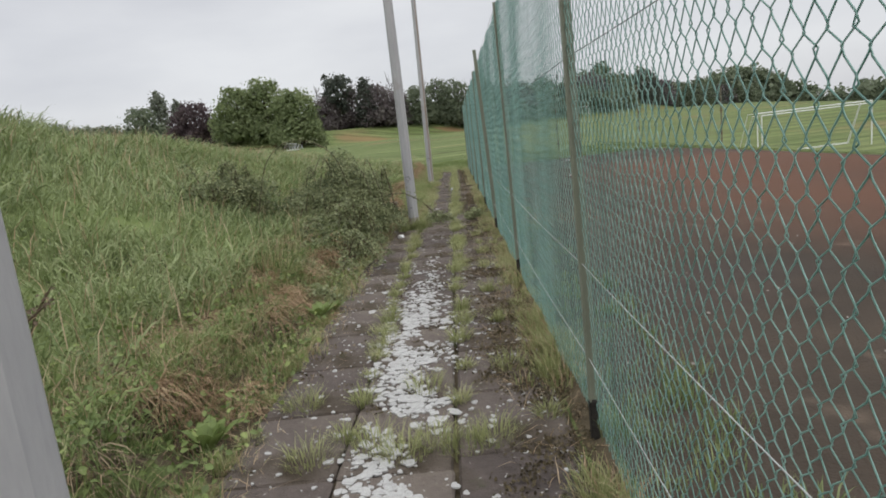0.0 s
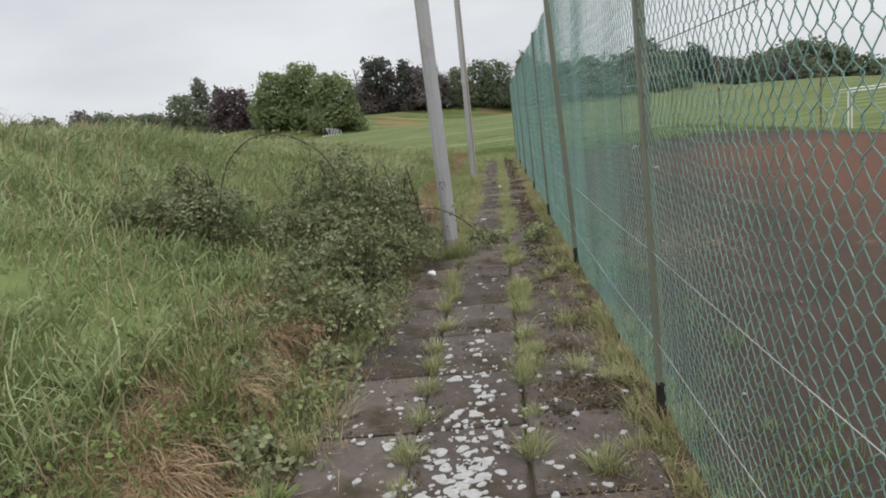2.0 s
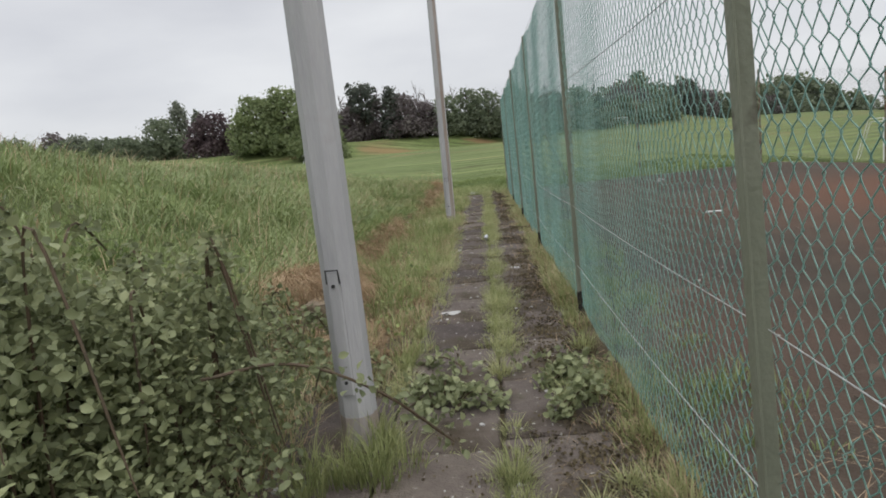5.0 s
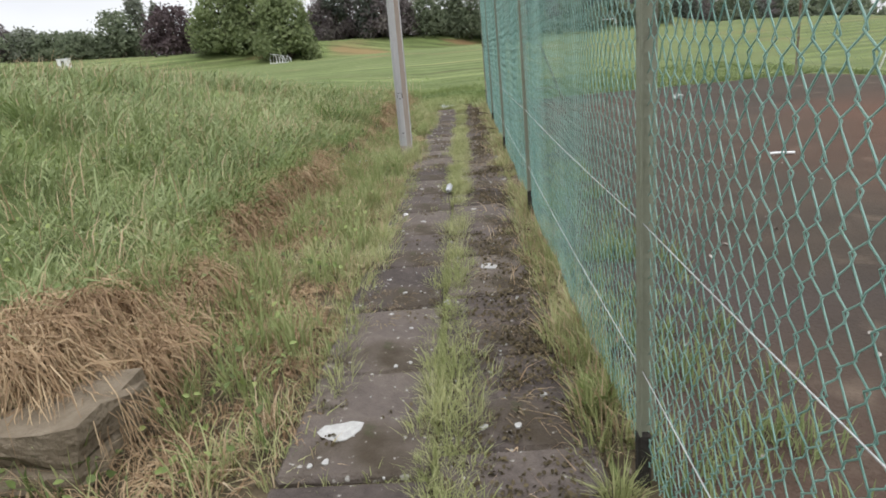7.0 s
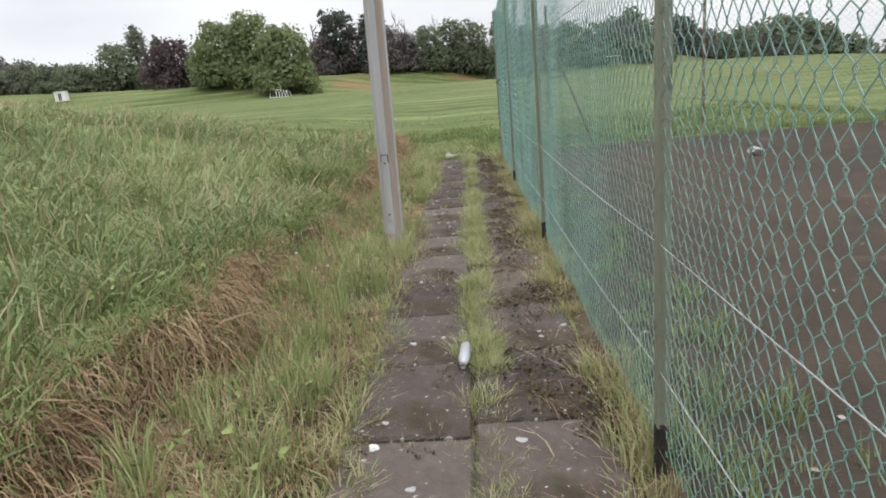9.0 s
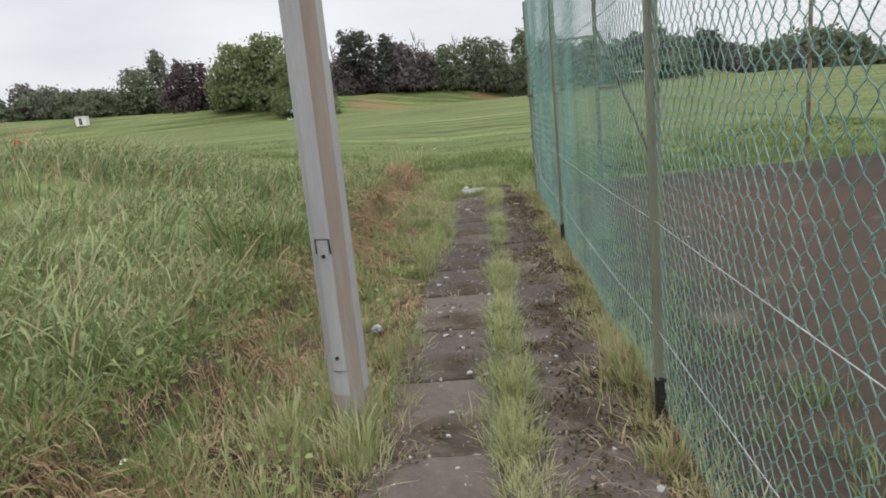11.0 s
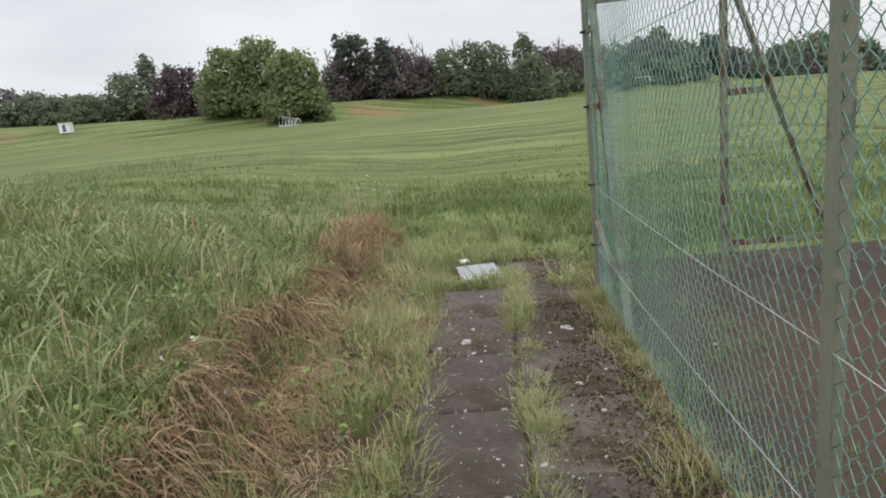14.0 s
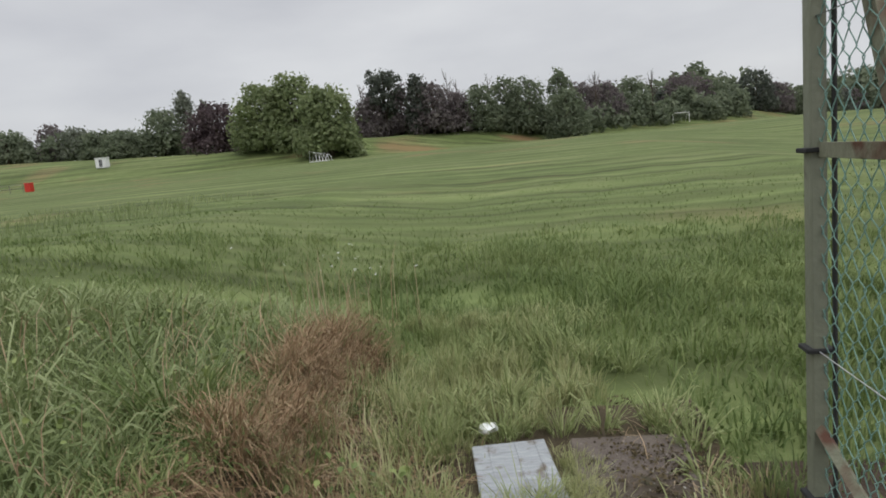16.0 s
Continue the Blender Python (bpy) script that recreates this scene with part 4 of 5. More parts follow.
    blades("lip_grass", x[lush], y[lush], h[lush] * 1.15, M_ROUGH, "mid-green grass and weeds below the mound", 0.9, 0.0065, (0.05, -0.05), a[lush])
    x, y, h, a = x[~lush], y[~lush], h[~lush], a[~lush]
    green = RNG.random(len(x)) < np.where(x < -.6, 0.48, 0.7) + 0.22 * (y > 19)
    blades("verge_grass", x[green], y[green], h[green], M_VERGE, "pale green grass growing over the path edge", 0.85, 0.0055, (0.05, -0.05), a[green])
    blades("verge_dead_grass", x[~green], y[~green], h[~green], M_STRAW, "dry stalks mixed into the green path verge", 1.0, 0.006, (0.1, -0.1), a[~green])
    # tufts in the joints
    n = 2250
    cy = U(-1.0, 24.6, n)
    line = RNG.random(n)
    cx = np.where(line < .62, 0.355 + RNG.normal(0, .046, n), -0.2 + RNG.normal(0, .03, n))
    strong = np.where(line < .62, np.where(cy > 10.8, 1.0, patch(cx * 0, cy, 1.4, 3) > 0.75), np.where(cy < 11.8, patch(cx * 0, cy, 1.1, 8) > 0.7, 0.0)) > 0.5
    cx, cy = cx[strong], cy[strong]
    x, y, h, a = tufts(cx, cy, 46, np.full(len(cx), 0.055), 0.08 + 0.09 * patch(cx * 0, cy, 1.9, 4))
    cross = np.arange(14, 38) * SLAB_ROW + 0.26 + SLAB_ROW / 2
    cxx = np.concatenate([U(-.2, .3, 5) for _ in cross])
    s2 = tufts(cxx, np.repeat(cross, 5) + RNG.normal(0, .02, len(cxx)), 22, np.full(len(cxx), .04), 0.04 + 0.06 * RNG.random(len(cxx)))
    fx = np.array([-.35, -.05, .08, .22, .35, .48, .15, -.5, .62])
    fy = np.array([2.72, 2.8, 2.7, 2.78, 2.72, 2.76, 3.4, 3.3, 3.6])
    s3 = tufts(fx, fy, 150, np.full(9, .1), np.full(9, 0.19))
    edge = U(12.0, 16.6, 70)
    s4 = tufts(-0.15 + RNG.normal(0, .05, 70), edge, 40, np.full(70, .06), 0.08 + 0.1 * patch(edge * 0, edge, 1.4, 2))
    hx, hy, hh = [], [], []
    for line_x, y0, y1, gap in ((-0.2, 2.9, 11.4, 0.42), (0.35, 3.2, 10.8, 0.5), (-0.72, 1.8, 7.8, 0.34), (0.62, 4.5, 11.0, 0.8), (0.78, 2.2, 12.0, 0.7)):
        yy = y0
        while yy < y1:
            hx.append(line_x + RNG.normal(0, .02))
            hy.append(yy)
            hh.append(RNG.uniform(.11, .21))
            yy += gap * RNG.uniform(.6, 1.4)
    s5 = tufts(np.array(hx), np.array(hy), 170, RNG.uniform(.035, .06, len(hx)), np.array(hh))
    x, y, h, a = join((x, y, h, a), s2, s3, s4, s5)
    blades("joint_grass", x, y, h, M_VERGE, "pale grass tufts growing from the slab joints", 0.75, 0.0042, (0.03, -0.03), a)
    # round the feet of the poles and the board
    fx = np.concatenate([px + RNG.normal(0, .12, 14) for px in (-.27, -.29)] + [np.concatenate([U(-.45, .5, 70), U(-.75, .35, 60)])])
    fy = np.concatenate([py + RNG.normal(0, .12, 14) for py in (9.6, 17.72)] + [np.where(RNG.random(70) < .7, U(24.9, 25.9, 70), U(24.05, 24.3, 70)), U(25.3, 27.0, 60)])
    x, y, h, a = tufts(fx, fy, 60, np.full(len(fx), .07), np.where(np.arange(len(fx)) < 28, .26, .17))
    blades("pole_foot_grass", x, y, h, M_VERGE, "pale grass tufts round pole feet and board", 0.6, 0.0055, (0.03, -0.03), a)
    cx = np.concatenate([U(-.35, .5, 20), U(-.5, .75, 34), U(.7, .86, 8), [.02, .12, .2]])
    cy = np.concatenate([U(24.85, 25.4, 20), U(25.6, 26.8, 34), U(23.8, 25.2, 8), [24.2, 24.18, 24.22]])
    x, y, h, a = tufts(cx, cy, 80, np.full(len(cx), .06), U(.18, .34, len(cx)))
    drooping("end_tufts", x, y, h, M_WISP, "fresh pale tufts of grass where the path ends", a, np.full(len(x), 0.0055), 1.0, 0.5, 0.5)
    cx, cy = U(-.1, 3.2, 34), U(26.9, 28.4, 34)
    x, y, h, a = tufts(cx, cy, 70, np.full(34, .12), U(.25, .4, 34))
    drooping("dark_tufts", x, y, h, M_ROUGH, "dark green tufts beyond the end of the path", a, np.full(len(x), 0.008), 0.95, 0.55, 0.55)
    # withered stems and seed heads in the meadow
    n = 3800
    x, y = -1.4 - 7 * RNG.random(n) ** 1.6, U(-1, 26, n)
    blades("meadow_stems", x, y, 0.25 + 0.25 * RNG.random(n), M_STRAW, "thin pale stems and seed heads above the meadow", 0.7, 0.005, (0.2, 0), grow=0.0006 * -x)
    n = 800
    x, y = np.where(RNG.random(n) < .5, -1.25 - 2.2 * RNG.random(n), -1.3 - 5 * RNG.random(n)), np.where(RNG.random(n) < .6, U(18, 22, n), U(11, 22, n))
    drooping("seed_stems", x, y, 0.26 + 0.24 * RNG.random(n), M_STRAW, "pale seeding stems arching over the meadow", 0.6 + 1.2 * RNG.normal(size=n), 0.0036 + 0.0004 * -x, 1.0, 0.7, 0.6)
    # along the foot of the fence
    n = 1150
    cy = U(-1.5, 24.3, n)
    cx = 0.865 + RNG.normal(0, .06, n)
    keep = patch(cx * 0, cy, .9, 11) > np.where(cy > 17, 0.1, 0.3)
    cx, cy = cx[keep], cy[keep]
    x, y, h, a = tufts(cx, cy, 34, np.full(len(cx), .055), 0.07 + 0.15 * patch(cx * 0, cy, 1.3, 2))
    green = RNG.random(len(x)) < 0.7
    blades("fence_grass", x[green], y[green], h[green], M_VERGE, "green grass growing through the fence foot", 0.5, 0.0055, (-0.1, -0.05), a[green])
    blades("fence_dead_grass", x[~green], y[~green], h[~green], M_STRAW, "straw-coloured dry grass along the fence foot", 0.8, 0.005, (-0.2, -0.1), a[~green])
    n = 600
    cx, cy = 1.0 + 0.55 * RNG.random(n) ** 1.6, U(-1.5, 24.4, n)
    x, y, h, a = tufts(cx, cy, 26, np.full(n, .08), 0.06 + 0.14 * patch(cx, cy, 1.2, 6))
    blades("pitch_edge_grass", x, y, h, M_MEADOW, "green grass along the edge of the pitch", 0.5, 0.006, (0, 0), a)
    n = 900
    cx, cy = U(1.2, 44, n), 24.6 + 0.9 * RNG.random(n)
    x, y, h, a = tufts(cx, cy, 20, np.full(n, .2), np.full(n, .16))
    blades("pitch_end_grass", x, y, h, M_MEADOW, "uneven grass at the end of the pitch", 0.5, 0.012, (0, 0), a)
    # withered grass over the wall stub
    n = 46
    cx, cy = U(-1.45, -.85, n), U(11.95, 12.6, n)
    x, y, h, a = tufts(cx, cy, 95, np.full(n, .1), np.full(n, .42))
    drooping("stub_grass", x, y, h, M_RUSSET, "brown withered grass hanging over the wall stub", -0.9 + 0.8 * RNG.normal(size=len(x)), np.full(len(x), 0.0042), 0.85, 0.75, 1.15, lift=0.12)
    # raked dry stalks on the pitch
    n = 190
    x, y = 1.75 + RNG.normal(0, .35, n), 8.9 + RNG.normal(0, .3, n)
    x = np.maximum(x, 1.0)
    blades("raked_stalks", x, y, 0.1 + 0.15 * RNG.random(n), M_STRAW, "dry raked grass stalks lying on the pitch", 2.4, 0.004, (0.5, 0), lift=0.03)
    # withered litter lying flat on soil and slabs
    n = 5200
    cy = U(-1, 25, n)
    x = np.where(RNG.random(n) < .6, U(-1.15, -.5, n), U(0.55, 0.9, n))
    blades("grass_litter", x, cy, 0.06 + 0.1 * RNG.random(n), M_STRAW, "dry grass litter lying on the soil", 2.2, 0.004, (0, 0), lift=0.03)


build_grass()


# ---------------------------------------------------------------- brambles and weeds
def leaf_cloud(name, c, size, mat, label, parent=None, up=0.8):
    """Folded pointed leaflets round the given places."""
    n = len(c)
    nrm = RNG.normal(size=(n, 3)) * 0.75 + np.array([0, -0.25, up])
    nrm /= np.linalg.norm(nrm, axis=1, keepdims=True)
    a = np.cross(nrm, RNG.normal(size=(n, 3)))
    a /= np.linalg.norm(a, axis=1, keepdims=True)
    b = np.cross(nrm, a)
    s = (size * (0.6 + 0.8 * RNG.random(n)))[:, None]
    w = s * 0.36
    fold = nrm * s * 0.14
    v = np.stack([c - a * s * .5, c - a * s * .1 + b * w + fold, c + a * s * .25 + b * w * .8 + fold, c + a * s * .6,
                  c + a * s * .25 - b * w * .8 + fold, c - a * s * .1 - b * w + fold], 1).reshape(-1, 3)
    f = (np.array([(0, 3, 2), (0, 2, 1), (0, 5, 4), (0, 4, 3)])[None] + (np.arange(n) * 6)[:, None, None]).reshape(-1, 3)
    ob = new(name, mesh_from_arrays(name, v, f, mat))
    if parent:
        ob.parent = parent
    return tagged(ob, label)


def lobe_points(lobes, per):
    out = []
    for x, y, z, rx, ry, rz in lobes:
        m = int(per * (rx * ry * rz) ** (2 / 3))
        d = RNG.normal(size=(m, 3))
        d /= np.linalg.norm(d, axis=1, keepdims=True)
        d[:, 2] = np.where(d[:, 2] < -.3, -d[:, 2], d[:, 2])
        r = 1 - 0.4 * RNG.random(m) ** 1.6 + 0.1 * RNG.random(m) ** 3
        p = np.array([x, y, z]) + d * np.array([rx, ry, rz]) * r[:, None]
        p[:, 2] = np.maximum(p[:, 2], land(p[:, 0], p[:, 1]) + 0.02 + 0.05 * RNG.random(m))
        out.append(p)
    return np.concatenate(out)


def smooth_line(pts, per=5):
    """A curve through the given points."""
    p = [Vector(q) for q in pts]
    p = [2 * p[0] - p[1]] + p + [2 * p[-1] - p[-2]]
    out = []
    for i in range(1, len(p) - 2):
        for j in range(per):
            t = j / per
            out.append(tuple(0.5 * (2 * p[i] + (p[i + 1] - p[i - 1]) * t + (2 * p[i - 1] - 5 * p[i] + 4 * p[i + 1] - p[i + 2]) * t * t + (3 * p[i] - p[i - 1] - 3 * p[i + 1] + p[i + 2]) * t ** 3)))
    return out + [tuple(p[-2])]


def bramble(name, masses, per, label, sprays, seed, leaf=0.029):
    """A thicket: each mass (x, y, height, reach across, reach along) is broken into many lobes, with leafy canes that arch out of it."""
    r = random.Random(seed)
    ob = thing(name, (0, 0, 0), label, "bush", "brambles beside the path")
    lobes, along = [], []
    for x, y, tall, rx, ry in masses:
        for _ in range(9):
            a, q = r.uniform(0, 6.28), math.sqrt(r.random())
            lx, ly = x + rx * q * math.cos(a), y + ry * q * math.sin(a)
            size = r.uniform(.16, .3) * min(1.3, tall / .6 + .3)
            top = tall * (1 - .55 * q * q) * r.uniform(.75, 1.08)
            g = float(land(lx, ly))
            lobes.append((lx, ly, g + max(.02, top - size * .6), size * 1.15, size * 1.3, max(size * .6, top * .45)))
        for _ in range(sprays):
            a = r.uniform(0, 6.28)
            g = float(land(x, y))
            p = (x + .3 * rx * math.cos(a), y + .3 * ry * math.sin(a), g + .1 * tall)
            m = (x + .8 * rx * math.cos(a), y + .8 * ry * math.sin(a), g + tall * r.uniform(1.0, 1.3))
            ex, ey = x + rx * r.uniform(1.2, 1.7) * math.cos(a), y + ry * r.uniform(1.1, 1.4) * math.sin(a)
            ex = min(ex, 0.55)
            q = (ex, ey, float(land(ex, ey)) + tall * r.uniform(.1, .75))
            pts = smooth_line([p, m, q], 7)
            part("cane", Shape().tube(pts, [0.0045] * (len(pts) - 2) + [0.003, 0.0015], 5), M_CANE, ob)
            for t in pts[4:]:
                along += [tuple(Vector(t) + Vector((r.gauss(0, .035), r.gauss(0, .035), r.gauss(0, .03)))) for _ in range(7)]
    c = np.concatenate([lobe_points(lobes, per), np.array(along)])
    leaf_cloud("leaves", c, leaf, M_BRAMBLE, "", ob)
    return ob


main = bramble("bramble", [(-1.05, 8.9, 0.95, 0.36, 0.5), (-0.8, 9.45, 0.78, 0.2, 0.4), (-1.42, 9.1, 0.68, 0.28, 0.35), (-0.98, 8.25, 0.42, 0.28, 0.3), (-1.8, 9.3, 0.38, 0.28, 0.3), (-1.35, 8.45, 0.4, 0.24, 0.3)],
               7600, "dense dark green bramble with arching canes beside a pole", 8, 3, 0.03)
for pts in ([(-2.2, 8.3, 0.6), (-2.02, 8.3, 1.2), (-1.77, 8.25, 1.44), (-1.52, 8.2, 1.48), (-1.27, 8.2, 1.4), (-1.07, 8.2, 1.2), (-0.96, 8.25, 0.8)],
            [(-0.6, 9.1, 0.6), (-0.35, 9.25, 0.58), (-0.1, 9.4, 0.4), (0.12, 9.6, 0.1)]):
    line = smooth_line(pts)
    cane = part("cane", Shape().tube(line, [0.0055] * (len(line) - 1) + [0.002], 6), M_CANE, main, "long arching cane with sparse leaves")
    along = np.repeat(np.array(line), 7, axis=0)
    leaf_cloud("cane_leaves", along + RNG.normal(0, .028, along.shape), 0.03, M_BRAMBLE, "", cane)
bramble("bramble", [(-2.8, 9.1, 0.36, 0.3, 0.3), (-2.55, 8.9, 0.58, 0.1, 0.15), (-3.15, 9.3, 0.44, 0.36, 0.34), (-3.0, 8.7, 0.26, 0.3, 0.26)], 4200, "smaller bramble on the grassy mound", 6, 5, 0.034)
bramble("bramble", [(0.3, 10.5, 0.09, 0.5, 0.35), (-0.75, 10.45, 0.2, 0.35, 0.4), (0.02, 10.1, 0.12, 0.2, 0.2), (0.74, 10.4, 0.11, 0.1, 0.4)], 1000, "low bramble runners creeping over the slabs", 4, 8, 0.038)
bramble("bramble", [(-0.95, 6.9, 0.26, 0.28, 0.35), (-0.9, 6.3, 0.16, 0.24, 0.35), (-0.78, 7.5, 0.28, 0.2, 0.3), (-1.1, 7.4, 0.3, 0.24, 0.3), (-0.78, 5.7, 0.1, 0.16, 0.4)], 1500, "low trailing bramble spreading over withered grass", 5, 11, 0.032)
bramble("bramble", [(-0.95, 10.9, 0.2, 0.3, 0.3), (-1.4, 10.6, 0.24, 0.35, 0.4), (-1.25, 11.25, 0.16, 0.25, 0.2)], 1500, "low bramble and weeds before a wall stub", 3, 14, 0.04)


def weed_patch():
    n = 5200
    y = np.where(RNG.random(n) < .35, U(1.5, 6.5, n), U(-1, 24.5, n))
    x = np.where(y < 11, U(-2.0, -.62, n), U(-1.2, -.3, n))
    keep = patch(x, y, 1.4, 12) > 0.4
    x, y = x[keep], y[keep]
    c = np.stack([x, y, land(x, y) + 0.03 + 0.12 * RNG.random(len(x))], -1)
    tagged(leaf_cloud("weeds", c, 0.032, M_WEED, "low broadleaf weeds between the grass", None, 1.2), category="weeds", kind="stuff")


weed_patch()


def build_herbs():
    n = 260
    cx, cy = -1.3 - 3.2 * RNG.random(n) ** 1.3, U(-1, 26, n)
    k = np.repeat(np.arange(n), 20)
    c = np.stack([cx[k] + RNG.normal(0, .12, len(k)), cy[k] + RNG.normal(0, .12, len(k)), np.zeros(len(k))], -1)
    c[:, 2] = land(c[:, 0], c[:, 1]) + 0.06 + 0.22 * RNG.random(len(k))
    tagged(leaf_cloud("herbs", c, 0.028, M_WEED, "leafy green herbs among the meadow grass", None, 0.9), category="herbs", kind="stuff")


build_herbs()


def build_moss():
    n = 3000
    cx, cy = np.where(RNG.random(n) < .84, 0.42 + 0.45 * RNG.random(n) ** .62, U(-.65, .55, n)), U(-1, 25.2, n)
    keep = patch(cx, cy, 1.6, 3.3) > 0.3
    cx, cy = cx[keep], cy[keep]
    n = len(cx)
    k = np.repeat(np.arange(n), 16)
    rr = 0.03 + 0.05 * RNG.random(n)
    d = RNG.normal(size=(len(k), 3))
    d /= np.linalg.norm(d, axis=1, keepdims=True)
    c = np.stack([cx[k] + d[:, 0] * rr[k] * 1.3, cy[k] + d[:, 1] * rr[k], 0.004 + np.abs(d[:, 2]) * rr[k] * .22], -1)
    tagged(leaf_cloud("moss", c, 0.014, M_MOSS, "dark olive moss cushions on the slab edges", None, 1.0), category="moss", kind="stuff")


build_moss()


def dock(x, y, size, label="fresh green broad-leaved dock plant"):
    ob = thing("dock_plant", (x, y, float(land(x, y))), label, "plant", "weeds beside the path")
    for i in range(9):
        a, t = 2.4 * i, 0.35 + 0.06 * i
        s = Shape()
        d, w = Vector((math.cos(a), math.sin(a), 0)), Vector((-math.sin(a), math.cos(a), 0))
        pts = [d * (size * t * u) + Vector((0, 0, size * (1.1 * u - .45 * u * u))) for u in (0, .25, .5, .75, 1)]
        wd = [.02, .14, .19, .13, .0]
        vs = []
        for p, q in zip(pts, wd):
            vs += [tuple(p - w * q * size), tuple(p + Vector((0, 0, -.03 * size))), tuple(p + w * q * size)]
        s.add(vs, [(3 * j + k, 3 * j + k + 1, 3 * j + k + 4, 3 * j + k + 3) for j in range(4) for k in range(2)])
        part("leaf", s, M_WEED, ob)


def dead_stalk(x, y, seed):
    r = random.Random(seed)
    ob = thing("dead_stalk", (x, y, float(land(x, y))), "withered dark brown dock stalk leaning in the grass", "plant", "weeds beside the path")
    for i in range(4):
        a = r.uniform(-1.2, 1.2)
        tip = (0.26 * math.sin(a) + .08, r.uniform(-.1, .1), r.uniform(.38, .6))
        pts = smooth_line([(0, 0, 0), (tip[0] * .3, tip[1] * .4, tip[2] * .55), tip], 5)
        part("stem", Shape().tube(pts, [0.006] * (len(pts) - 1) + [0.003], 5), M_CANE, ob)
        c = np.array([pts[j] for j in RNG.integers(4, len(pts), 40)]) + RNG.normal(0, .018, (40, 3))
        tagged(leaf_cloud("seed_head", c, 0.022, M_CANE, "", ob), kind="stuff")


dead_stalk(-2.05, 3.5, 1)
dead_stalk(-1.95, 3.1, 2)


def flower_patch(x, y, spread, high, n, seed):
    r = np.random.default_rng(seed)
    px, py = r.normal(x, spread, n), r.normal(y, spread, n)
    c = np.stack([px, py, land(px, py) + high * (0.7 + 0.4 * r.random(n))], -1)
    c = np.repeat(c, 4, axis=0) + r.normal(0, .006, (n * 4, 3))
    tagged(leaf_cloud("flowers", c, 0.01, M_WHITE, "small white flowers above the grass", None, 1.5), category="flowers", kind="stuff")


flower_patch(-1.08, 22.0, .1, .14, 9, 1)
flower_patch(-1.15, 26.4, .3, .6, 14, 2)
flower_patch(-0.72, 17.0, .1, .16, 8, 3)
dock(-0.78, 5.05, 0.2)
dock(-0.72, 5.25, 0.17)
dock(0.86, 12.0, 0.16)
dock(-0.85, 2.9, 0.2)


# ---------------------------------------------------------------- lichen on the slabs
def build_lichen():
    n1, n2, n3 = 2100, 900, 480
    x = np.concatenate([0.04 + RNG.normal(0, .115, n1), U(-.68, .84, n2), U(-.15, .8, n3)])
    y = np.concatenate([np.clip(3.8 + RNG.normal(0, 1.25, n1), 1.2, 7.4), np.clip(4.2 + RNG.normal(0, 2.0, n2), 0.5, 9.5), U(8, 24.2, n3)])
    r = np.concatenate([0.006 + 0.026 * RNG.random(n1) ** 2.2, 0.004 + 0.017 * RNG.random(n2) ** 2.5, 0.003 + 0.014 * RNG.random(n3) ** 3])
    keep = patch(x, y, 2.3, 1.7) > 0.12 + 0.26 * RNG.random(len(x)) * (np.arange(len(x)) < n1)
    x, y, r = x[keep], y[keep], r[keep]
    bx = np.array([0.605, 0.49, 0.418, -0.317, -0.361, 0.161, 0.142, -0.02, 0.55, 0.48, 0.45, 0.1, 0.62, 0.58])
    by = np.array([4.525, 5.12, 5.41, 5.67, 5.07, 8.49, 7.49, 11.92, 13.5, 14.88, 23.6, 14.97, 23.07, 22.3])
    br = np.array([.03, .026, .02, .034, .04, .02, .018, .066, .05, .02, .035, .02, .04, .02])
    x, y, r = np.concatenate([x, bx]), np.concatenate([y, by]), np.concatenate([r, br])
    m, k = len(x), 12
    ang = np.linspace(0, 2 * np.pi, k, endpoint=False)[None] + U(0, 6, (m, 1))
    rad = r[:, None] * (0.9 + 0.2 * np.sin(2 * ang + U(0, 6, (m, 1))) + 0.14 * np.sin(3 * ang + U(0, 6, (m, 1))) + 0.12 * RNG.random((m, k)))
    top = np.stack([x[:, None] + np.cos(ang) * rad, y[:, None] + np.sin(ang) * rad, np.repeat(0.0035 + 0.0025 * RNG.random((m, 1)), k, 1)], -1)
    v = np.concatenate([top, top - np.array([0, 0, .006])], 1).reshape(-1, 3)
    s = Shape()
    s.v = [tuple(p) for p in v]
    for i in range(m):
        o = i * 2 * k
        s.f.append(tuple(o + j for j in range(k)))
        s.f.extend((o + j, o + k + j, o + k + (j + 1) % k, o + (j + 1) % k) for j in range(k))
    tagged(new("lichen", s.mesh("lichen", M_LICHEN)), "pale grey-white lichen patches crusted on the slabs", "lichen", kind="stuff")


build_lichen()


# ---------------------------------------------------------------- stone stub, litter
def rough_block(lo, hi, seed):
    r = random.Random(seed)
    bm = bmesh.new()
    bmesh.ops.create_cube(bm, size=1.0)
    bmesh.ops.subdivide_edges(bm, edges=bm.edges[:], cuts=2, use_grid_fill=True)
    for w in bm.verts:
        edge = sum(abs(abs(c) - .5) < .01 for c in w.co)
        k = 1 - 0.05 * (edge >= 2) - 0.04 * (edge == 3)
        w.co = Vector((lo[i] + (hi[i] - lo[i]) * (.5 + w.co[i] * k) + r.uniform(-.012, .012) for i in range(3)))
    s = Shape()
    bm.verts.index_update()
    s.add([tuple(w.co) for w in bm.verts], [[w.index for w in q.verts] for q in bm.faces])
    bm.free()
    return s


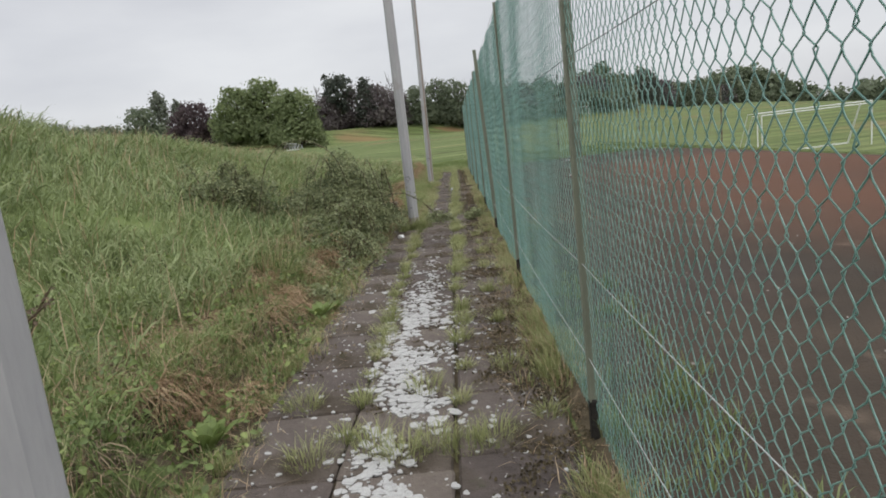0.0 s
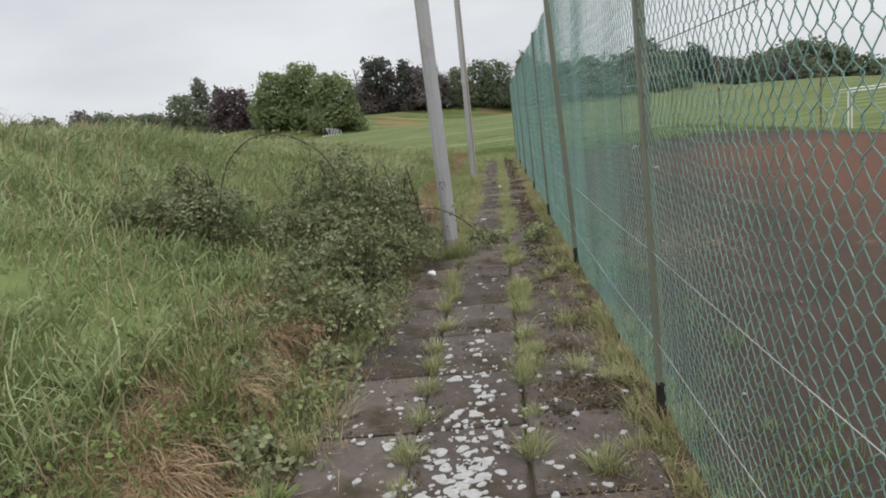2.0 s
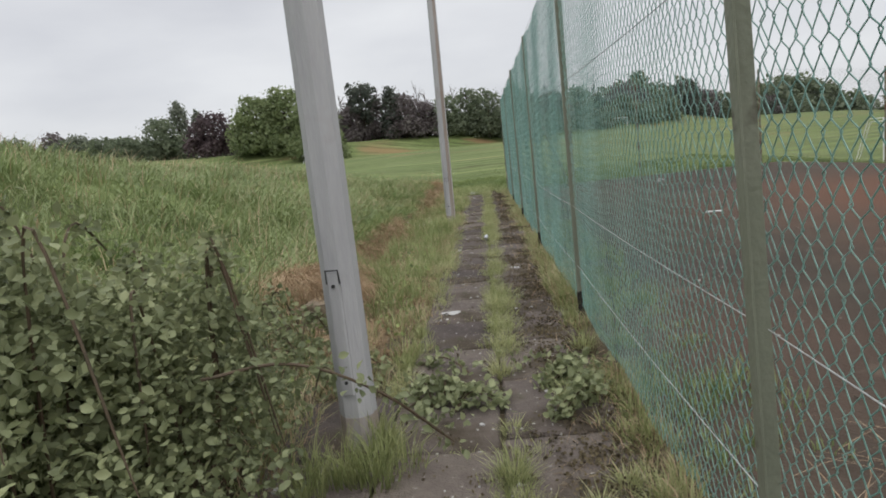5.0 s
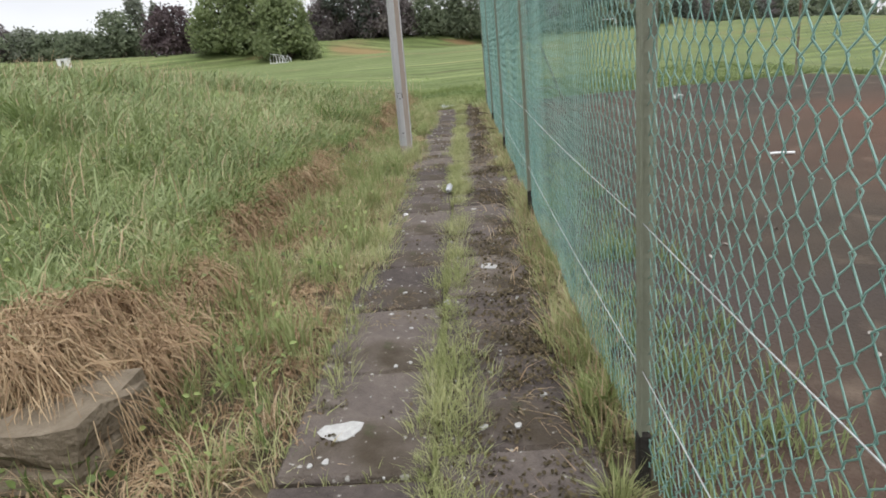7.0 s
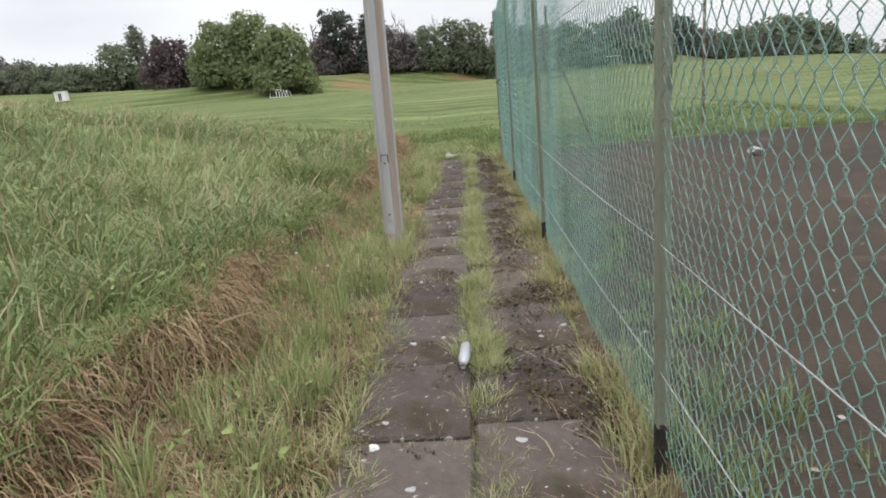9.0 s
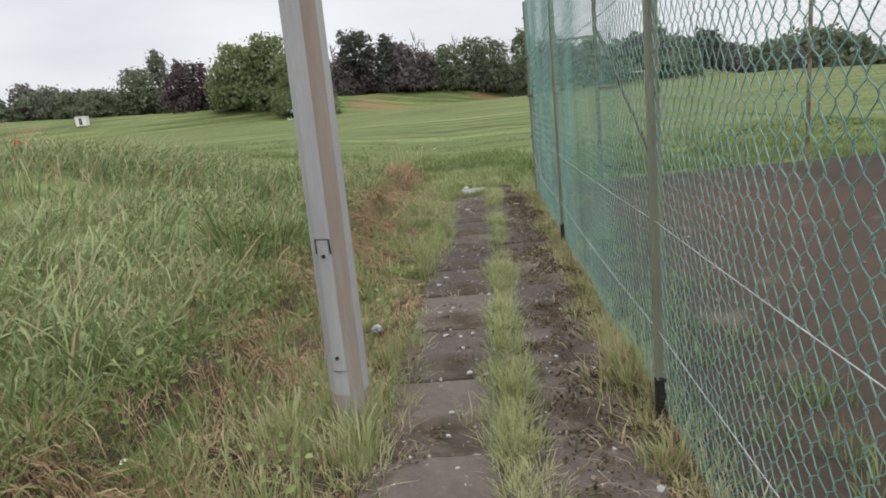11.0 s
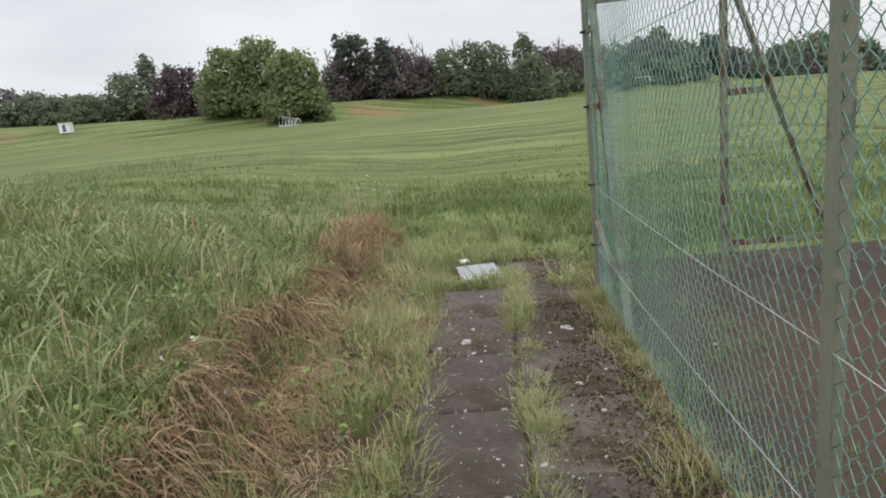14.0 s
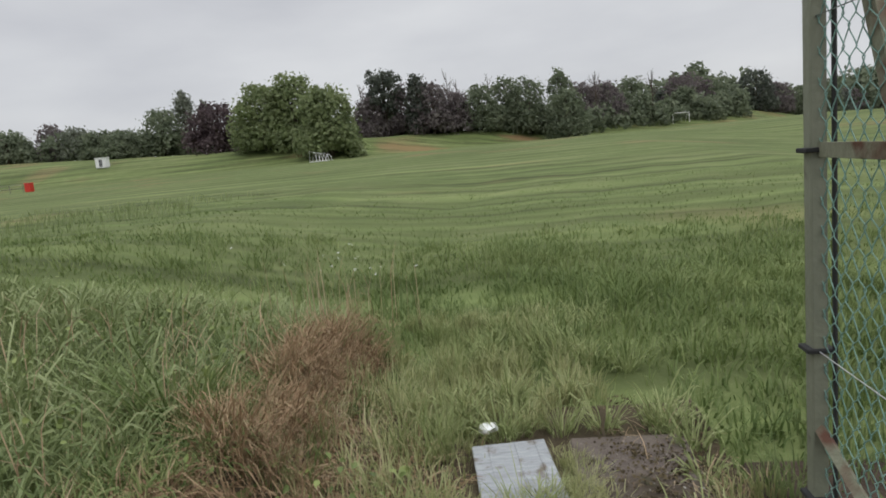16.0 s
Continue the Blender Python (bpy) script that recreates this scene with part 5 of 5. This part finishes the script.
stub = thing("stone_wall_stub", (-0.77, 11.66, -0.03), "crumbling low sandstone wall end half buried in grass", "wall")
for i, (lo, hi) in enumerate((((-.28, .0, -.12), (.02, .46, .015)), ((-.55, .03, -.12), (-.29, .46, .01)), ((-.34, -.02, .02), (.0, .42, .13)), ((-.56, .02, .015), (-.35, .44, .11)),
                              ((-.29, -.01, .135), (.025, .4, .26)), ((-.52, .04, .115), (-.3, .42, .21)))):
    part("stone", rough_block(lo, hi, i), M_STONE, stub)
stub.rotation_euler = (0, 0, radians(-4))


def crumpled(name, x, y, size, label, category, z=0.0, mat=M_WHITE, seed=1):
    r = random.Random(seed)
    bm = bmesh.new()
    bmesh.ops.create_icosphere(bm, subdivisions=2, radius=size)
    for w in bm.verts:
        w.co *= r.uniform(.6, 1.15)
        w.co.z = max(-.25 * size, w.co.z * .7)
    s = Shape()
    bm.verts.index_update()
    s.add([tuple(w.co) for w in bm.verts], [[w.index for w in q.verts] for q in bm.faces])
    bm.free()
    ob = new(name, s.mesh(name, mat))
    ob.location = (x, y, float(land(x, y)) + z + .25 * size)
    return tagged(ob, label, category, "litter")


crumpled("paper_rag", -0.44, 8.89, 0.05, "crumpled white rag at the foot of a bramble", "litter", 0.03, seed=2)
crumpled("paper_scrap", -0.82, 6.75, 0.03, "small torn white paper scrap in the weeds", "litter", 0.04, seed=3)
crumpled("plastic_bag", -0.06, 24.9, 0.05, "crumpled white plastic bag on the grass", "litter", 0.03, seed=4)
crumpled("wrapper", -0.06, 14.88, 0.022, "small pale wrapper on a slab", "litter", 0.03, seed=5)
crumpled("wrapper", -0.38, 18.85, 0.04, "bluish crumpled plastic in the verge grass", "litter", 0.05, M_GREYBOARD, 6)
crumpled("stone_lump", 0.02, 22.95, 0.04, "pale stone on the slab edge", "stone", 0.02, M_LICHEN, 7)
crumpled("football", 4.2, 21.5, 0.10, "dirty white deflated ball on the pitch", "ball", 0.04, M_LICHEN, 8)
def build_crumbs():
    n = 420
    y = U(1, 24.8, n)
    x = np.where(RNG.random(n) < .5, U(-.75, -.1, n), U(.45, .88, n))
    c = np.stack([x, y, np.maximum(land(x, y), 0) + 0.008], -1)
    tagged(leaf_cloud("crumbs", c, 0.018, M_STONE, "small crumbs of stone and earth on the path", None, 2.0), category="gravel", kind="stuff")


def build_flecks():
    n = 260
    x, y = 1.1 + 2.6 * RNG.random(n) ** 1.3, U(3, 24, n)
    c = np.stack([x, y, land(x, y) + 0.022], -1)
    tagged(leaf_cloud("flecks", c, 0.024, M_FLECK, "pale dry flecks and stones strewn over the cinder", None, 2.5), category="litter", kind="stuff")


build_flecks()
build_crumbs()
scrap = new("white_stick", Shape().tube([(0, 0, 0), (0.1, -0.03, 0.004), (0.2, -0.05, 0.0)], 0.012, 6).mesh("white_stick", M_WHITE))
scrap.location = (3.25, 15.95, 0.03)
tagged(scrap, "short white plastic strip lying on the pitch", "litter")
board = thing("board", (0.08, 24.47, 0.014), "weathered whitish board lying flat on the path", "board")
part("panel", Shape().box((-.165, -.25, 0), (.165, .25, .012), .004), M_GREYBOARD, board)
for bx in (-.09, .03, .12):
    part("batten", Shape().box((bx - .006, -.24, .011), (bx + .006, .24, .016), .002), M_GREYBOARD, board)
board.rotation_euler = (0, 0, radians(9))
bottle = thing("plastic_bottle", (0.275, 15.55, 0.0), "empty grey plastic bottle lying in the grass strip", "bottle", "litter")
part("body", Shape().tube([(0, -.11, .04), (0, -.105, .04), (0, .04, .04), (0, .075, .04), (0, .09, .04)], [.02, .027, .027, .016, .012], 10), M_BOTTLE, bottle, smooth=True)
part("cap", Shape().tube([(0, .09, .04), (0, .112, .04)], .013, 8), M_GREYBOARD, bottle)
bottle.rotation_euler = (0, 0, radians(176))


# ---------------------------------------------------------------- things on the field
def goal(x, y, turn, wide, tall, deep, label, r=0.05, group="goals on the field", net=False):
    ob = thing("goal", (x, y, float(land(x, y))), label, "goal", group)
    w = wide / 2
    for sx in (-w, w):
        part("upright", Shape().tube([(sx, 0, -.05), (sx, 0, tall)], r, 8), M_PAINT, ob)
        part("back_stay", Shape().tube([(sx, 0, tall), (sx, deep * .45, tall), (sx, deep, 0)], r * .6, 6), M_PAINT, ob)
    part("crossbar", Shape().tube([(-w, 0, tall), (w, 0, tall)], r, 8), M_PAINT, ob)
    part("ground_bar", Shape().tube([(-w, deep, .04), (w, deep, .04)], r * .6, 6), M_PAINT, ob)
    ob.rotation_euler = (0, 0, radians(turn))
    return ob


goal(29.5, 142, 35, 4.2, 1.8, 1.0, "small white goal frame on the mown field", 0.06)
for gx, gy, gt in ((20.0, 34.8, 14), (20.9, 36.2, 14)):
    goal(gx, gy, gt, 7.3, 2.3, 1.6, "full-size white goal frame beyond the pitch", 0.03)
pile = thing("goal_stack", (-24.2, 96.4, float(land(-24.2, 96.4))), "stack of white goal frames under the beeches", "goal")
for i in range(6):
    k = -1.6 + i * .55
    part("frame", Shape().tube([(k, 0, 0), (k + .15 + .1 * i, .1, 1.55 - .1 * i), (k + 1.0, .3, 1.3 - .12 * i), (k + 1.2, .4, 0)], .055, 6), M_PAINT, pile)
part("ground_bar", Shape().tube([(-1.7, 0, .05), (1.9, 0.1, .05)], .055, 6), M_PAINT, pile)
pile.scale = (0.7, 0.7, 0.85)

hut = thing("white_hut", (-59.7, 106.5, float(land(-59.7, 106.5)) - .05), "small white hut with a dark doorway on the bank", "hut")
part("wall", Shape().box((-1.15, -.6, 0), (1.15, -.5, 1.5), .01).box((-1.15, -.5, 0), (-1.05, .6, 1.5), .01).box((1.05, -.5, 0), (1.15, .6, 1.5), .01).box((-1.05, .5, 0), (1.05, .6, 1.5), .01), M_PAINT, hut)
part("roof", Shape().box((-1.25, -.7, 1.5), (1.25, .7, 1.6), .02), M_PAINT, hut)
# the wall has no opening: a dark panel paints the shade inside
part("doorway", Shape().box((-.33, -.62, .18), (.33, -.595, 1.28), .005), M_DARK, hut)
part("doorpost", Shape().box((-.02, -.64, .18), (.12, -.615, 1.28), .005), M_GREYBOARD, hut, "pale half-open door leaf")
hut.scale = (0.72, 0.72, 0.9)
bin_ob = thing("litter_bin", (-57.5, 89.5, float(land(-57.5, 89.5))), "bright red litter bin beside a railing", "bin")
part("body", Shape().box((-.5, -.4, 0), (.5, .4, 1.0), .04), M_RED, bin_ob)
part("lid", Shape().box((-.54, -.44, 1.0), (.54, .44, 1.12), .03), M_RED, bin_ob)
bin_ob.scale = (0.75, 0.75, 0.95)
rail = thing("railing", (-61.5, 89.5, float(land(-61.5, 89.5))), "low green metal railing across the grass", "railing")
for i in range(5):
    part("post", Shape().tube([(-4 + i * 1.8, 0, -.1), (-4 + i * 1.8, 0, .95)], .05, 6), M_POST, rail)
for z in (.5, .93):
    part("bar", Shape().tube([(-4, 0, z), (3.2, 0, z)], .04, 6), M_POST, rail)
M_ROOF = material("roof_tiles", [(0.12, 0.075, 0.06), (0.18, 0.115, 0.09)], 1.0, 0.8)
M_BRICK = material("house_brick", [(0.2, 0.12, 0.09), (0.28, 0.17, 0.13)], 1.0, 0.8)
house = thing("house", (-127, 160, float(land(-127, 160))), "distant brick house with a tiled roof", "house")
part("wall", Shape().box((-6, -4, 0), (6, 4, 4.2), .05), M_BRICK, house)
part("roof", Shape().add([(-6.4, -4.4, 4.2), (6.4, -4.4, 4.2), (6.4, 4.4, 4.2), (-6.4, 4.4, 4.2), (-6.4, 0, 7.4), (6.4, 0, 7.4)], [(0, 1, 5, 4), (2, 3, 4, 5), (0, 4, 3), (1, 2, 5), (0, 3, 2, 1)]), M_ROOF, house)
part("chimney", Shape().box((2.4, -.5, 6.5), (3.6, .5, 8.6), .05), M_BRICK, house)
